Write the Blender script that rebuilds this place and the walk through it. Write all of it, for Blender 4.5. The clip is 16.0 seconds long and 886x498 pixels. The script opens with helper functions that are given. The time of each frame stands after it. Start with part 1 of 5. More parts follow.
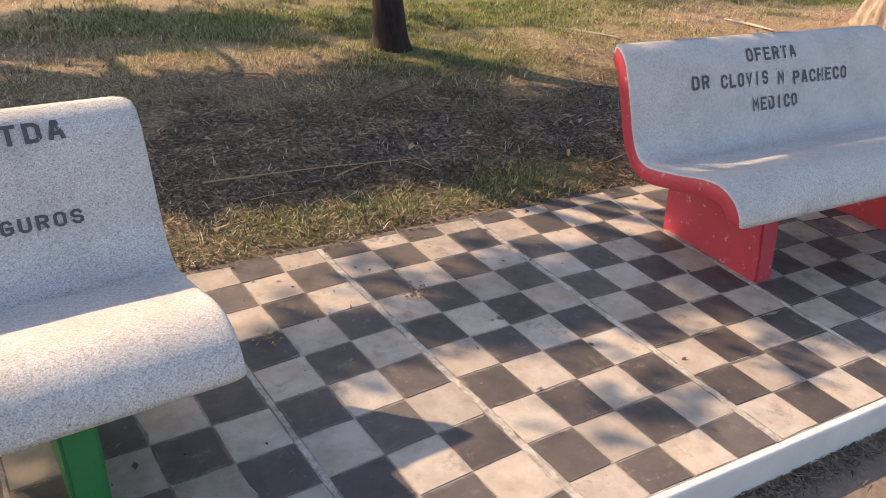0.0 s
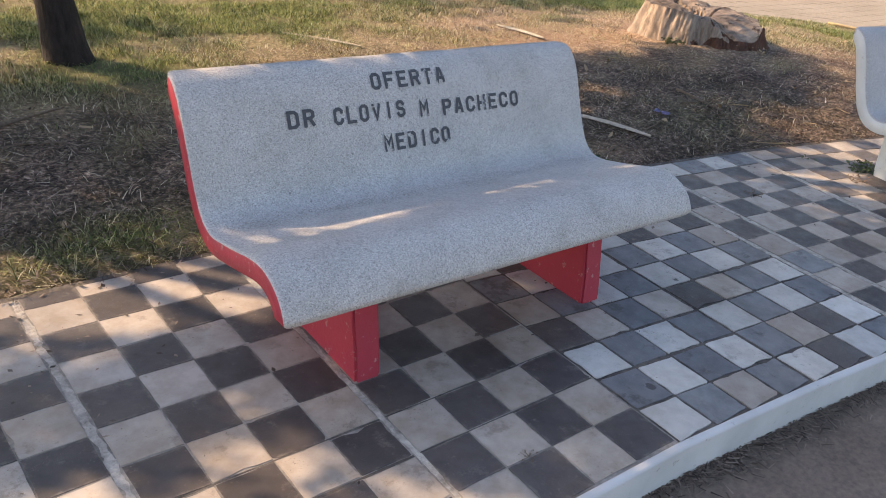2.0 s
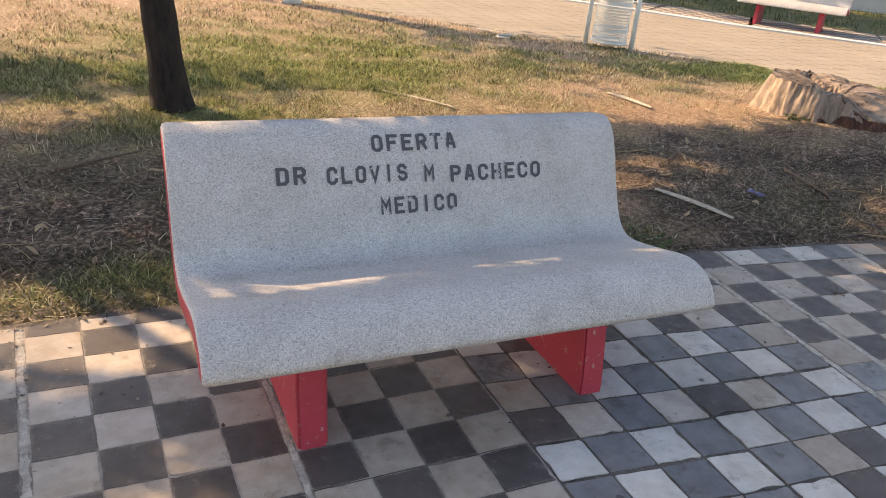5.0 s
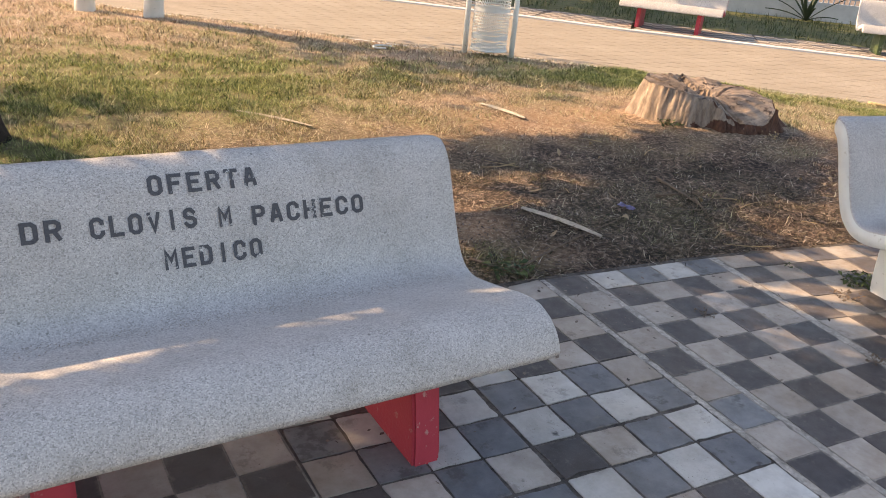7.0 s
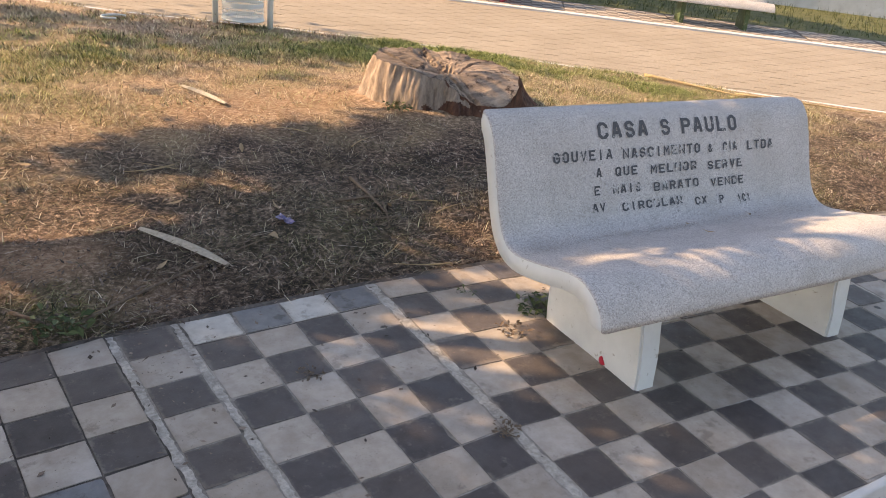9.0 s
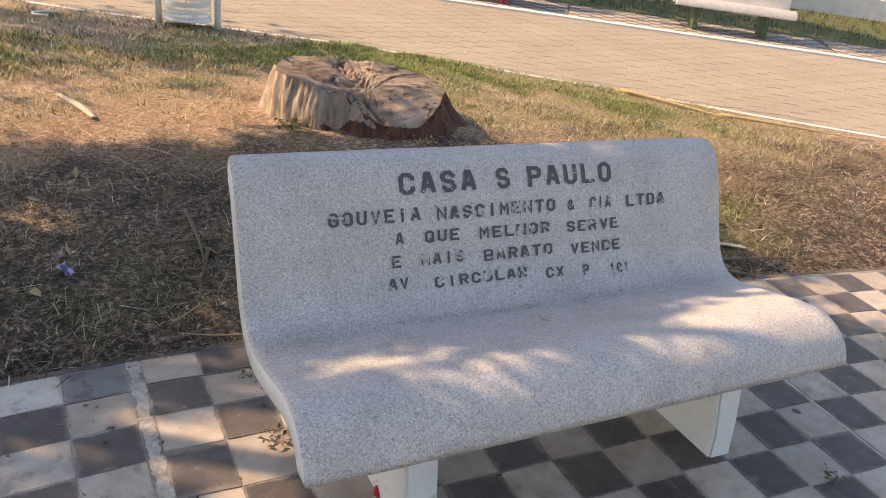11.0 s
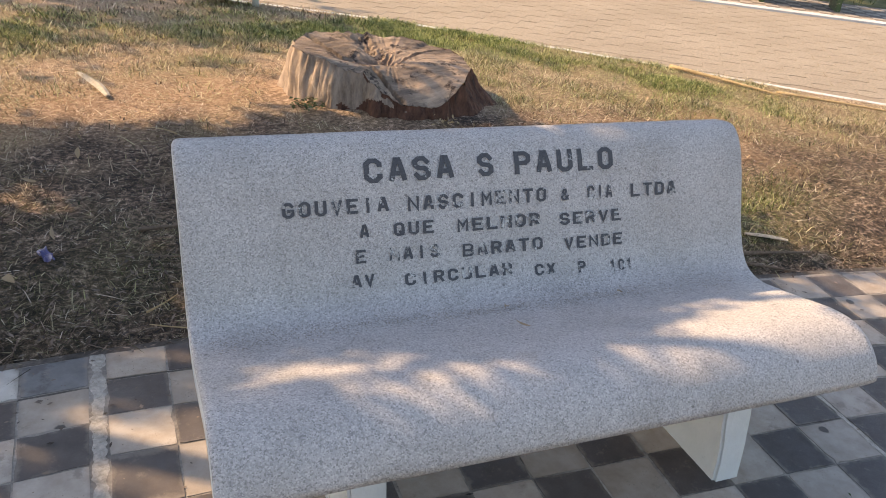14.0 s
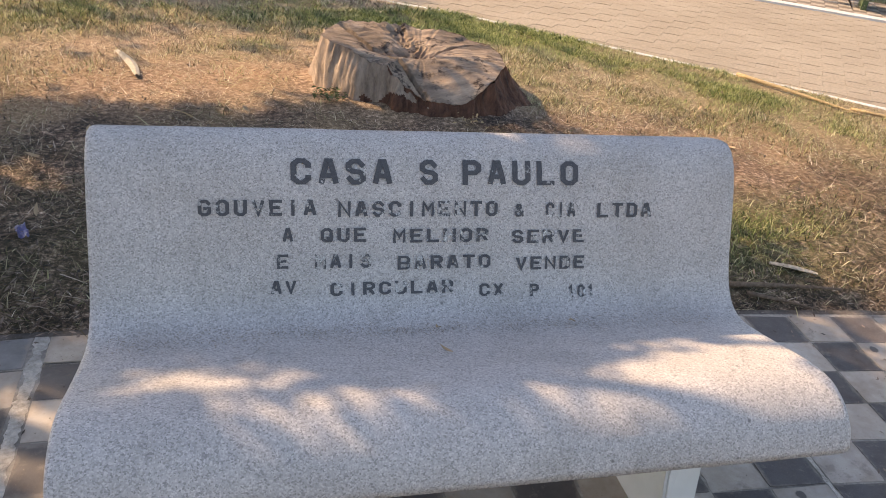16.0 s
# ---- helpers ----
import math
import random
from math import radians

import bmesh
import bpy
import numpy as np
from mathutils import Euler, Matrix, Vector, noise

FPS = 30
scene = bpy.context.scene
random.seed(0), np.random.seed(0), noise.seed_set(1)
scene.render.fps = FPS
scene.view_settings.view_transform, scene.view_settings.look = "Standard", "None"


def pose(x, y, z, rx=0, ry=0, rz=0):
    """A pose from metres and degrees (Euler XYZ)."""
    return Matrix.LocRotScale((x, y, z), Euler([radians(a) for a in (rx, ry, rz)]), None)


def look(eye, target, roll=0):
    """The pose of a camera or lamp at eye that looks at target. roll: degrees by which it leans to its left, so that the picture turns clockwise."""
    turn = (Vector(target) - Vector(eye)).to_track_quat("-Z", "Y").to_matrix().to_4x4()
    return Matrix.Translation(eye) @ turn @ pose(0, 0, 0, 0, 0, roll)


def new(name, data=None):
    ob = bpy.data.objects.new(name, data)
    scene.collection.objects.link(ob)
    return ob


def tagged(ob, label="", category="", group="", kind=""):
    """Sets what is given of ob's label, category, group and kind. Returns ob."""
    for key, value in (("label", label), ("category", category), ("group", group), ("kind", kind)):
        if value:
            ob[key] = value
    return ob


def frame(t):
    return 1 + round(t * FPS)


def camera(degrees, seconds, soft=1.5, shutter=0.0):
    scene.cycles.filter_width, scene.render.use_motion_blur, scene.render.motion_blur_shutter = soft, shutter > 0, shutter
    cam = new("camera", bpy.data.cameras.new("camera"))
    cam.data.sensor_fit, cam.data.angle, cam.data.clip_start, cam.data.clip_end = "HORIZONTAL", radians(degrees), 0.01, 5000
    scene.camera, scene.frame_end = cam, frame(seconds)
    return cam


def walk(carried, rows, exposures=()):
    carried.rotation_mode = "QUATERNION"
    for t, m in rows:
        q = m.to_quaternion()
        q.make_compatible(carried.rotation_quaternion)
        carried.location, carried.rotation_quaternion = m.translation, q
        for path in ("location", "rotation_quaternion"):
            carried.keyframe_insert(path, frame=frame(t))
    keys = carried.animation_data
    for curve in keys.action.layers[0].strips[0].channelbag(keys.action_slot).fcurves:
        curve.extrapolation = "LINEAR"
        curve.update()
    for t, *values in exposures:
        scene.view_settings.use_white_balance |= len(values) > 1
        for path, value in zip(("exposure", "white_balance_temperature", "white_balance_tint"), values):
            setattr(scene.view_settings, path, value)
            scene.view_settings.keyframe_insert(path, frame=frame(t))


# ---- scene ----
cam = camera(59.3, 16.0, soft=0.9)
PATH = [
    (0, (-2.001, -1.944, 1.55), (-1.102, -0.422, 0.615), 3.9),
    (0.5, (-1.595, -1.811, 1.526), (-0.58, -0.371, 0.579), 5.8),
    (1, (-1.261, -1.803, 1.546), (-0.151, -0.424, 0.614), 5.5),
    (1.5, (-0.896, -1.926, 1.573), (0.226, -0.551, 0.651), 5.8),
    (2, (-0.539, -1.856, 1.536), (0.592, -0.486, 0.617), 6.1),
    (2.5, (-0.264, -1.845, 1.565), (0.835, -0.432, 0.673), 6.4),
    (3, (-0.043, -1.985, 1.565), (0.884, -0.453, 0.675), 7.0),
    (3.5, (0.028, -2.01, 1.576), (0.881, -0.431, 0.692), 7.0),
    (4, (0.039, -2.02, 1.578), (0.865, -0.418, 0.71), 6.4),
    (4.2, (0.035, -2.029, 1.58), (0.857, -0.421, 0.72), 6.3),
    (6.3, (0.148, -2.052, 1.553), (0.948, -0.395, 0.77), 4.9),
    (6.5, (0.229, -2.004, 1.547), (1.045, -0.358, 0.759), 4.7),
    (6.8, (0.424, -1.853, 1.555), (1.343, -0.274, 0.743), 5.5),
    (7, (0.534, -1.824, 1.564), (1.539, -0.284, 0.778), 5.2),
    (7.5, (0.878, -1.852, 1.546), (1.944, -0.353, 0.761), 4.5),
    (8, (1.238, -1.862, 1.555), (2.328, -0.403, 0.727), 5.9),
    (8.5, (1.66, -1.712, 1.586), (2.846, -0.337, 0.748), 6.7),
    (9, (2.035, -1.753, 1.57), (3.278, -0.425, 0.74), 6.6),
    (9.5, (2.4, -1.792, 1.594), (3.638, -0.463, 0.756), 7.2),
    (10, (2.79, -1.66, 1.614), (4.023, -0.329, 0.773), 7.6),
    (10.2, (2.916, -1.661, 1.612), (4.145, -0.326, 0.772), 7.5),
    (12.3, (3.353, -1.865, 1.624), (4.38, -0.381, 0.763), 7.2),
    (12.5, (3.357, -1.866, 1.622), (4.386, -0.382, 0.764), 7.1),
    (13, (3.383, -1.881, 1.615), (4.405, -0.391, 0.758), 6.2),
    (13.5, (3.436, -1.847, 1.598), (4.456, -0.365, 0.724), 5.7),
    (14, (3.596, -1.698, 1.584), (4.601, -0.231, 0.671), 5.8),
    (14.5, (3.722, -1.631, 1.588), (4.722, -0.167, 0.662), 6.7),
    (15, (3.884, -1.777, 1.603), (4.813, -0.277, 0.661), 7.6),
    (15.5, (3.995, -1.869, 1.602), (4.835, -0.321, 0.653), 7.6),
    (16, (4.055, -1.745, 1.597), (4.861, -0.181, 0.646), 6.9),
]
EXPOSURE = 1.34
walk(cam, [(t, look(eye, target, roll)) for t, eye, target, roll in PATH],
     exposures=[(0.0, EXPOSURE, 7200.0, 15.0), (1.5, EXPOSURE, 6900.0, 14.0), (3.0, EXPOSURE + 0.08, 7400.0, 14.0), (8.0, EXPOSURE + 0.13, 7900.0, 16.0), (10.0, EXPOSURE + 0.04, 7800.0, 16.0), (14.0, EXPOSURE, 7500.0, 14.0), (16.0, EXPOSURE, 7500.0, 15.0)])

# ---- world, sun ----
SUN_AZ = Vector((-0.615, 0.788, 0.0)).normalized()
SUN_EL = radians(35.0)
TO_SUN = (SUN_AZ * math.cos(SUN_EL) + Vector((0, 0, math.sin(SUN_EL)))).normalized()
world = bpy.data.worlds.new("world")
scene.world = world
world.use_nodes = True
wn = world.node_tree
sky = wn.nodes.new("ShaderNodeTexSky")
sky.sky_type = "NISHITA"
sky.sun_disc = False
sky.sun_elevation = SUN_EL
sky.sun_rotation = math.atan2(SUN_AZ.x, SUN_AZ.y)
wn.links.new(sky.outputs[0], wn.nodes["Background"].inputs[0])
wn.nodes["Background"].inputs[1].default_value = 0.125
sun_data = bpy.data.lights.new("sun", "SUN")
sun_data.energy, sun_data.angle, sun_data.color = 3.5, radians(0.53), (1.0, 0.775, 0.525)
sun = new("sun", sun_data)
sun.matrix_world = look((0, 0, 20), Vector((0, 0, 20)) - TO_SUN)


# ---- materials ----
def material(name, rough=0.8):
    m = bpy.data.materials.new(name)
    m.use_nodes = True
    b = m.node_tree.nodes["Principled BSDF"]
    b.inputs["Roughness"].default_value = rough
    b.inputs["Specular IOR Level"].default_value = 0.3
    return m, m.node_tree, b


def node(nt, kind, **inputs):
    n = nt.nodes.new(kind)
    for k, v in inputs.items():
        n.inputs[k.replace("_", " ")].default_value = v
    return n


def coords(nt, world_space=True):
    if world_space:
        return nt.nodes.new("ShaderNodeNewGeometry").outputs["Position"]
    return nt.nodes.new("ShaderNodeTexCoord").outputs["Object"]


def noise_at(nt, vec, scale, detail=4.0, rough=0.6):
    n = node(nt, "ShaderNodeTexNoise", Scale=scale, Detail=detail, Roughness=rough)
    nt.links.new(vec, n.inputs["Vector"])
    return n.outputs["Fac"]


def ramp(nt, fac, stops):
    r = nt.nodes.new("ShaderNodeValToRGB")
    e = r.color_ramp.elements
    while len(e) < len(stops):
        e.new(0.5)
    for el, (p, c) in zip(e, stops):
        el.position = p
        el.color = (*c, 1) if len(c) == 3 else c
    nt.links.new(fac, r.inputs[0])
    return r.outputs[0]


def grey(nt, fac, lo, hi):
    return ramp(nt, fac, [(lo, (0, 0, 0)), (hi, (1, 1, 1))])


def mix(nt, fac, a, b, mode="MIX"):
    n = nt.nodes.new("ShaderNodeMix")
    n.data_type, n.blend_type = "RGBA", mode
    for sock, v in ((0, fac), (6, a), (7, b)):
        if isinstance(v, (int, float)):
            n.inputs[sock].default_value = v
        elif isinstance(v, tuple):
            n.inputs[sock].default_value = (*v, 1)
        else:
            nt.links.new(v, n.inputs[sock])
    return n.outputs[2]


def bump(nt, bsdf, height, strength=0.3, dist=0.01):
    n = node(nt, "ShaderNodeBump", Strength=strength, Distance=dist)
    nt.links.new(height, n.inputs["Height"])
    nt.links.new(n.outputs[0], bsdf.inputs["Normal"])


def colour(nt, bsdf, c):
    nt.links.new(c, bsdf.inputs["Base Color"])


def scaled(nt, value, k, add=0.0):
    n = nt.nodes.new("ShaderNodeMath")
    n.operation = "MULTIPLY_ADD"
    n.inputs[1].default_value, n.inputs[2].default_value = k, add
    nt.links.new(value, n.inputs[0])
    return n.outputs[0]


def granite_nodes(nt):
    p = coords(nt, False)
    v = node(nt, "ShaderNodeTexVoronoi", Scale=300.0)
    nt.links.new(p, v.inputs["Vector"])
    sep = nt.nodes.new("ShaderNodeSeparateColor")
    nt.links.new(v.outputs["Color"], sep.inputs[0])
    chips = ramp(nt, sep.outputs[0], [(0.0, (0.20, 0.192, 0.188)), (0.15, (0.34, 0.326, 0.317)), (0.35, (0.455, 0.438, 0.425)), (0.75, (0.545, 0.526, 0.508)), (1.0, (0.72, 0.70, 0.675))])
    stain = noise_at(nt, p, 5.0, 6.0)
    c = mix(nt, 1.0, chips, ramp(nt, stain, [(0.3, (0.80, 0.79, 0.77)), (0.6, (1, 1, 1))]), "MULTIPLY")
    fine = noise_at(nt, p, 320.0, 2.0)
    return p, c, fine


def make_granite(name, tone, even=0.0):
    m, nt, b = material(name, 0.62)
    p, c, fine = granite_nodes(nt)
    c = mix(nt, even, c, (0.49, 0.478, 0.46))
    c = mix(nt, 1.0, c, tone, "MULTIPLY")
    # grime gathers in blotches
    blot = grey(nt, noise_at(nt, p, 2.3, 8.0, 0.7), 0.56, 0.75)
    c = mix(nt, blot, c, mix(nt, 1.0, c, (0.72, 0.70, 0.66), "MULTIPLY"))
    # small knocked-out pits, few and far between
    pit = node(nt, "ShaderNodeTexVoronoi", Scale=11.0)
    nt.links.new(p, pit.inputs["Vector"])
    c = mix(nt, ramp(nt, pit.outputs["Distance"], [(0.03, (0.8, 0.8, 0.8)), (0.06, (0, 0, 0))]), c, (0.17, 0.155, 0.145))
    colour(nt, b, c)
    bump(nt, b, fine, 0.5, 0.003)
    return m


GRANITE = make_granite("terrazzo", (1.01, 0.975, 0.955), 0.32)
GRANITE_B = make_granite("terrazzo_worn", (0.965, 0.925, 0.915), 0.28)


def make_letter(name, wear):
    m, nt, b = material(name, 0.7)
    p, c, fine = granite_nodes(nt)
    worn = noise_at(nt, p, 46.0, 5.0, 0.75)
    big = noise_at(nt, p, 17.0, 2.0)
    add = nt.nodes.new("ShaderNodeMath")
    add.operation = "ADD"
    nt.links.new(worn, add.inputs[0])
    nt.links.new(big, add.inputs[1])
    f = grey(nt, scaled(nt, add.outputs[0], 0.5), wear, wear + 0.03)
    colour(nt, b, mix(nt, f, mix(nt, 0.07, (0.055, 0.056, 0.064), c), c))
    bump(nt, b, fine, 0.3, 0.003)
    return m


LETTER = make_letter("letter_inlay", 0.585)
LETTER_WORN = make_letter("letter_inlay_worn", 0.545)


def make_paint(name, base, chip, amount=0.66, rough=0.5):
    m, nt, b = material(name, rough)
    p = coords(nt, False)
    f = grey(nt, noise_at(nt, p, 22.0, 8.0, 0.7), amount, amount + 0.05)
    shade = ramp(nt, noise_at(nt, p, 4.0, 4.0), [(0.3, tuple(0.8 * v for v in base)), (0.7, base)])
    colour(nt, b, mix(nt, f, shade, chip))
    bump(nt, b, noise_at(nt, p, 60.0, 5.0), 0.35, 0.004)
    return m


RED = make_paint("red_paint", (0.44, 0.045, 0.066), (0.42, 0.24, 0.21), 0.60)
WHITE = make_paint("white_paint", (0.66, 0.655, 0.635), (0.40, 0.37, 0.33), 0.62)
GREEN = make_paint("green_paint", (0.02, 0.16, 0.05), (0.30, 0.28, 0.2), 0.67)
FADED_GREEN = make_paint("faded_green_paint", (0.07, 0.10, 0.04), (0.30, 0.26, 0.18), 0.58)
YELLOW = make_paint("yellow_paint", (0.62, 0.50, 0.20), (0.25, 0.24, 0.2), 0.66)
WHITEWASH = make_paint("whitewash", (0.78, 0.74, 0.68), (0.25, 0.2, 0.16), 0.64, 0.9)
METAL_WHITE = make_paint("white_metal", (0.74, 0.74, 0.71), (0.22, 0.12, 0.07), 0.64, 0.45)


def make_tile(name, a, b_, smear, rough, stain, amount):
    """A cast cement tile: each one of its own tone, with smears, pits, a rubbed dusty rim, trodden earth and old gum."""
    m, nt, b = material(name, rough)
    p = coords(nt)
    rnd = nt.nodes.new("ShaderNodeObjectInfo").outputs["Random"]
    base = ramp(nt, rnd, [(0.0, a), (0.5, tuple((u + v) / 2 for u, v in zip(a, b_))), (1.0, b_)])
    # the noise is shifted from tile to tile, so that no stain runs on over a joint
    own = nt.nodes.new("ShaderNodeVectorMath")
    own.operation = "ADD"
    comb = nt.nodes.new("ShaderNodeCombineXYZ")
    nt.links.new(scaled(nt, rnd, 37.0), comb.inputs[2])
    nt.links.new(p, own.inputs[0])
    nt.links.new(comb.outputs[0], own.inputs[1])
    o = own.outputs[0]
    c = mix(nt, 1.0, base, ramp(nt, noise_at(nt, o, 11.0, 7.0, 0.65), [(0.30, stain), (0.62, (1.03, 1.03, 1.03))]), "MULTIPLY")
    smeared = grey(nt, noise_at(nt, o, 8.0, 10.0, 0.72), amount, amount + 0.07)
    c = mix(nt, scaled(nt, smeared, 0.62), c, smear)
    pits = grey(nt, noise_at(nt, p, 130.0, 4.0, 0.6), 0.60, 0.68)
    patch = grey(nt, noise_at(nt, o, 7.0, 4.0), 0.50, 0.62)
    c = mix(nt, scaled(nt, mix(nt, 1.0, pits, patch, "MULTIPLY"), 0.75), c, (0.15, 0.128, 0.11))
    # rubbed rim
    loc = nt.nodes.new("ShaderNodeSeparateXYZ")
    nt.links.new(coords(nt, False), loc.inputs[0])
    far = []
    for k in (0, 1):
        ab = nt.nodes.new("ShaderNodeMath")
        ab.operation = "ABSOLUTE"
        nt.links.new(loc.outputs[k], ab.inputs[0])
        far.append(ab.outputs[0])
    mx = nt.nodes.new("ShaderNodeMath")
    mx.operation = "MAXIMUM"
    nt.links.new(far[0], mx.inputs[0])
    nt.links.new(far[1], mx.inputs[1])
    edge = nt.nodes.new("ShaderNodeMath")
    edge.operation = "ADD"
    nt.links.new(mx.outputs[0], edge.inputs[0])
    nt.links.new(scaled(nt, noise_at(nt, o, 26.0, 6.0, 0.7), 0.055, -0.029), edge.inputs[1])
    c = mix(nt, scaled(nt, grey(nt, edge.outputs[0], 0.078, 0.093), 0.5), c, (0.27, 0.235, 0.20))
    dust = grey(nt, noise_at(nt, p, 16.0, 8.0, 0.75), 0.58, 0.80)
    c = mix(nt, scaled(nt, dust, 0.55), c, (0.36, 0.31, 0.26))
    # red earth trodden over whole stretches of the floor
    soiled = ramp(nt, noise_at(nt, p, 1.3, 6.0, 0.65), [(0.40, (1.04, 1.03, 1.03)), (0.58, (1.0, 0.94, 0.88)), (0.74, (0.82, 0.72, 0.63))])
    c = mix(nt, 1.0, c, soiled, "MULTIPLY")
    # old gum and oil spots, sparse and small
    gum = node(nt, "ShaderNodeTexVoronoi", Scale=3.1)
    nt.links.new(p, gum.inputs["Vector"])
    bent = nt.nodes.new("ShaderNodeMath")
    bent.operation = "MULTIPLY_ADD"
    bent.inputs[1].default_value = 0.10
    nt.links.new(noise_at(nt, p, 30.0, 2.0), bent.inputs[0])
    nt.links.new(gum.outputs["Distance"], bent.inputs[2])
    c = mix(nt, ramp(nt, bent.outputs[0], [(0.095, (0.85, 0.85, 0.85)), (0.112, (0, 0, 0))]), c, (0.055, 0.048, 0.045))
    colour(nt, b, c)
    nt.links.new(ramp(nt, noise_at(nt, o, 14.0, 5.0), [(0.3, (rough - 0.12,) * 3), (0.7, (rough + 0.2,) * 3)]), b.inputs["Roughness"])
    bump(nt, b, noise_at(nt, p, 110.0, 6.0, 0.7), 0.3, 0.003)
    return m


TILE_DARK = make_tile("dark_tile", (0.072, 0.063, 0.062), (0.118, 0.101, 0.094), (0.17, 0.148, 0.13), 0.5, (0.72, 0.72, 0.74), 0.60)
TILE_LIGHT = make_tile("light_tile", (0.345, 0.305, 0.268), (0.45, 0.405, 0.36), (0.20, 0.17, 0.145), 0.58, (0.74, 0.70, 0.66), 0.57)
TILE_BLUE = make_tile("slate_tile", (0.145, 0.15, 0.162), (0.225, 0.23, 0.235), (0.075, 0.068, 0.066), 0.5, (0.66, 0.66, 0.68), 0.54)
TILE_PALE = make_tile("pale_tile", (0.46, 0.452, 0.43), (0.56, 0.55, 0.52), (0.25, 0.23, 0.21), 0.55, (0.76, 0.75, 0.74), 0.57)


def make_ground(name, lo, hi, scale, fine, rough=0.95, strength=0.5):
    m, nt, b = material(name, rough)
    p = coords(nt)
    c = ramp(nt, noise_at(nt, p, scale, 8.0, 0.7), [(0.3, lo), (0.7, hi)])
    c = mix(nt, 1.0, c, ramp(nt, noise_at(nt, p, fine, 4.0), [(0.25, (0.66, 0.66, 0.66)), (0.65, (1.08, 1.06, 1.04))]), "MULTIPLY")
    colour(nt, b, c)
    bump(nt, b, noise_at(nt, p, fine, 8.0, 0.7), strength, 0.01)
    return m


CEMENT = make_ground("cement_joint", (0.24, 0.215, 0.19), (0.66, 0.61, 0.55), 14.0, 70.0, strength=0.9)
MORTAR = make_ground("dirty_bed", (0.035, 0.03, 0.027), (0.21, 0.18, 0.155), 8.0, 60.0)
GROUT = make_ground("pale_grout", (0.07, 0.06, 0.052), (0.50, 0.45, 0.40), 3.5, 60.0)
LANE = make_ground("lane_concrete", (0.15, 0.115, 0.09), (0.25, 0.19, 0.15), 2.2, 60.0)
PAVER = make_ground("tan_paver", (0.285, 0.24, 0.188), (0.37, 0.318, 0.255), 1.1, 40.0)
PAVER_BED = make_ground("sand_bed", (0.25, 0.205, 0.158), (0.36, 0.305, 0.24), 3.0, 60.0)
KERB_WHITE = make_paint("kerb_white", (0.62, 0.605, 0.59), (0.36, 0.30, 0.25), 0.63, 0.85)


TILE_FAR_DARK = make_ground("far_dark_tile", (0.17, 0.145, 0.12), (0.24, 0.20, 0.17), 6.0, 60.0)
TILE_FAR_LIGHT = make_ground("far_light_tile", (0.36, 0.31, 0.26), (0.45, 0.39, 0.33), 6.0, 60.0)
FAR_GRASS = make_ground("far_grass", (0.05, 0.055, 0.02), (0.15, 0.15, 0.055), 3.0, 30.0)


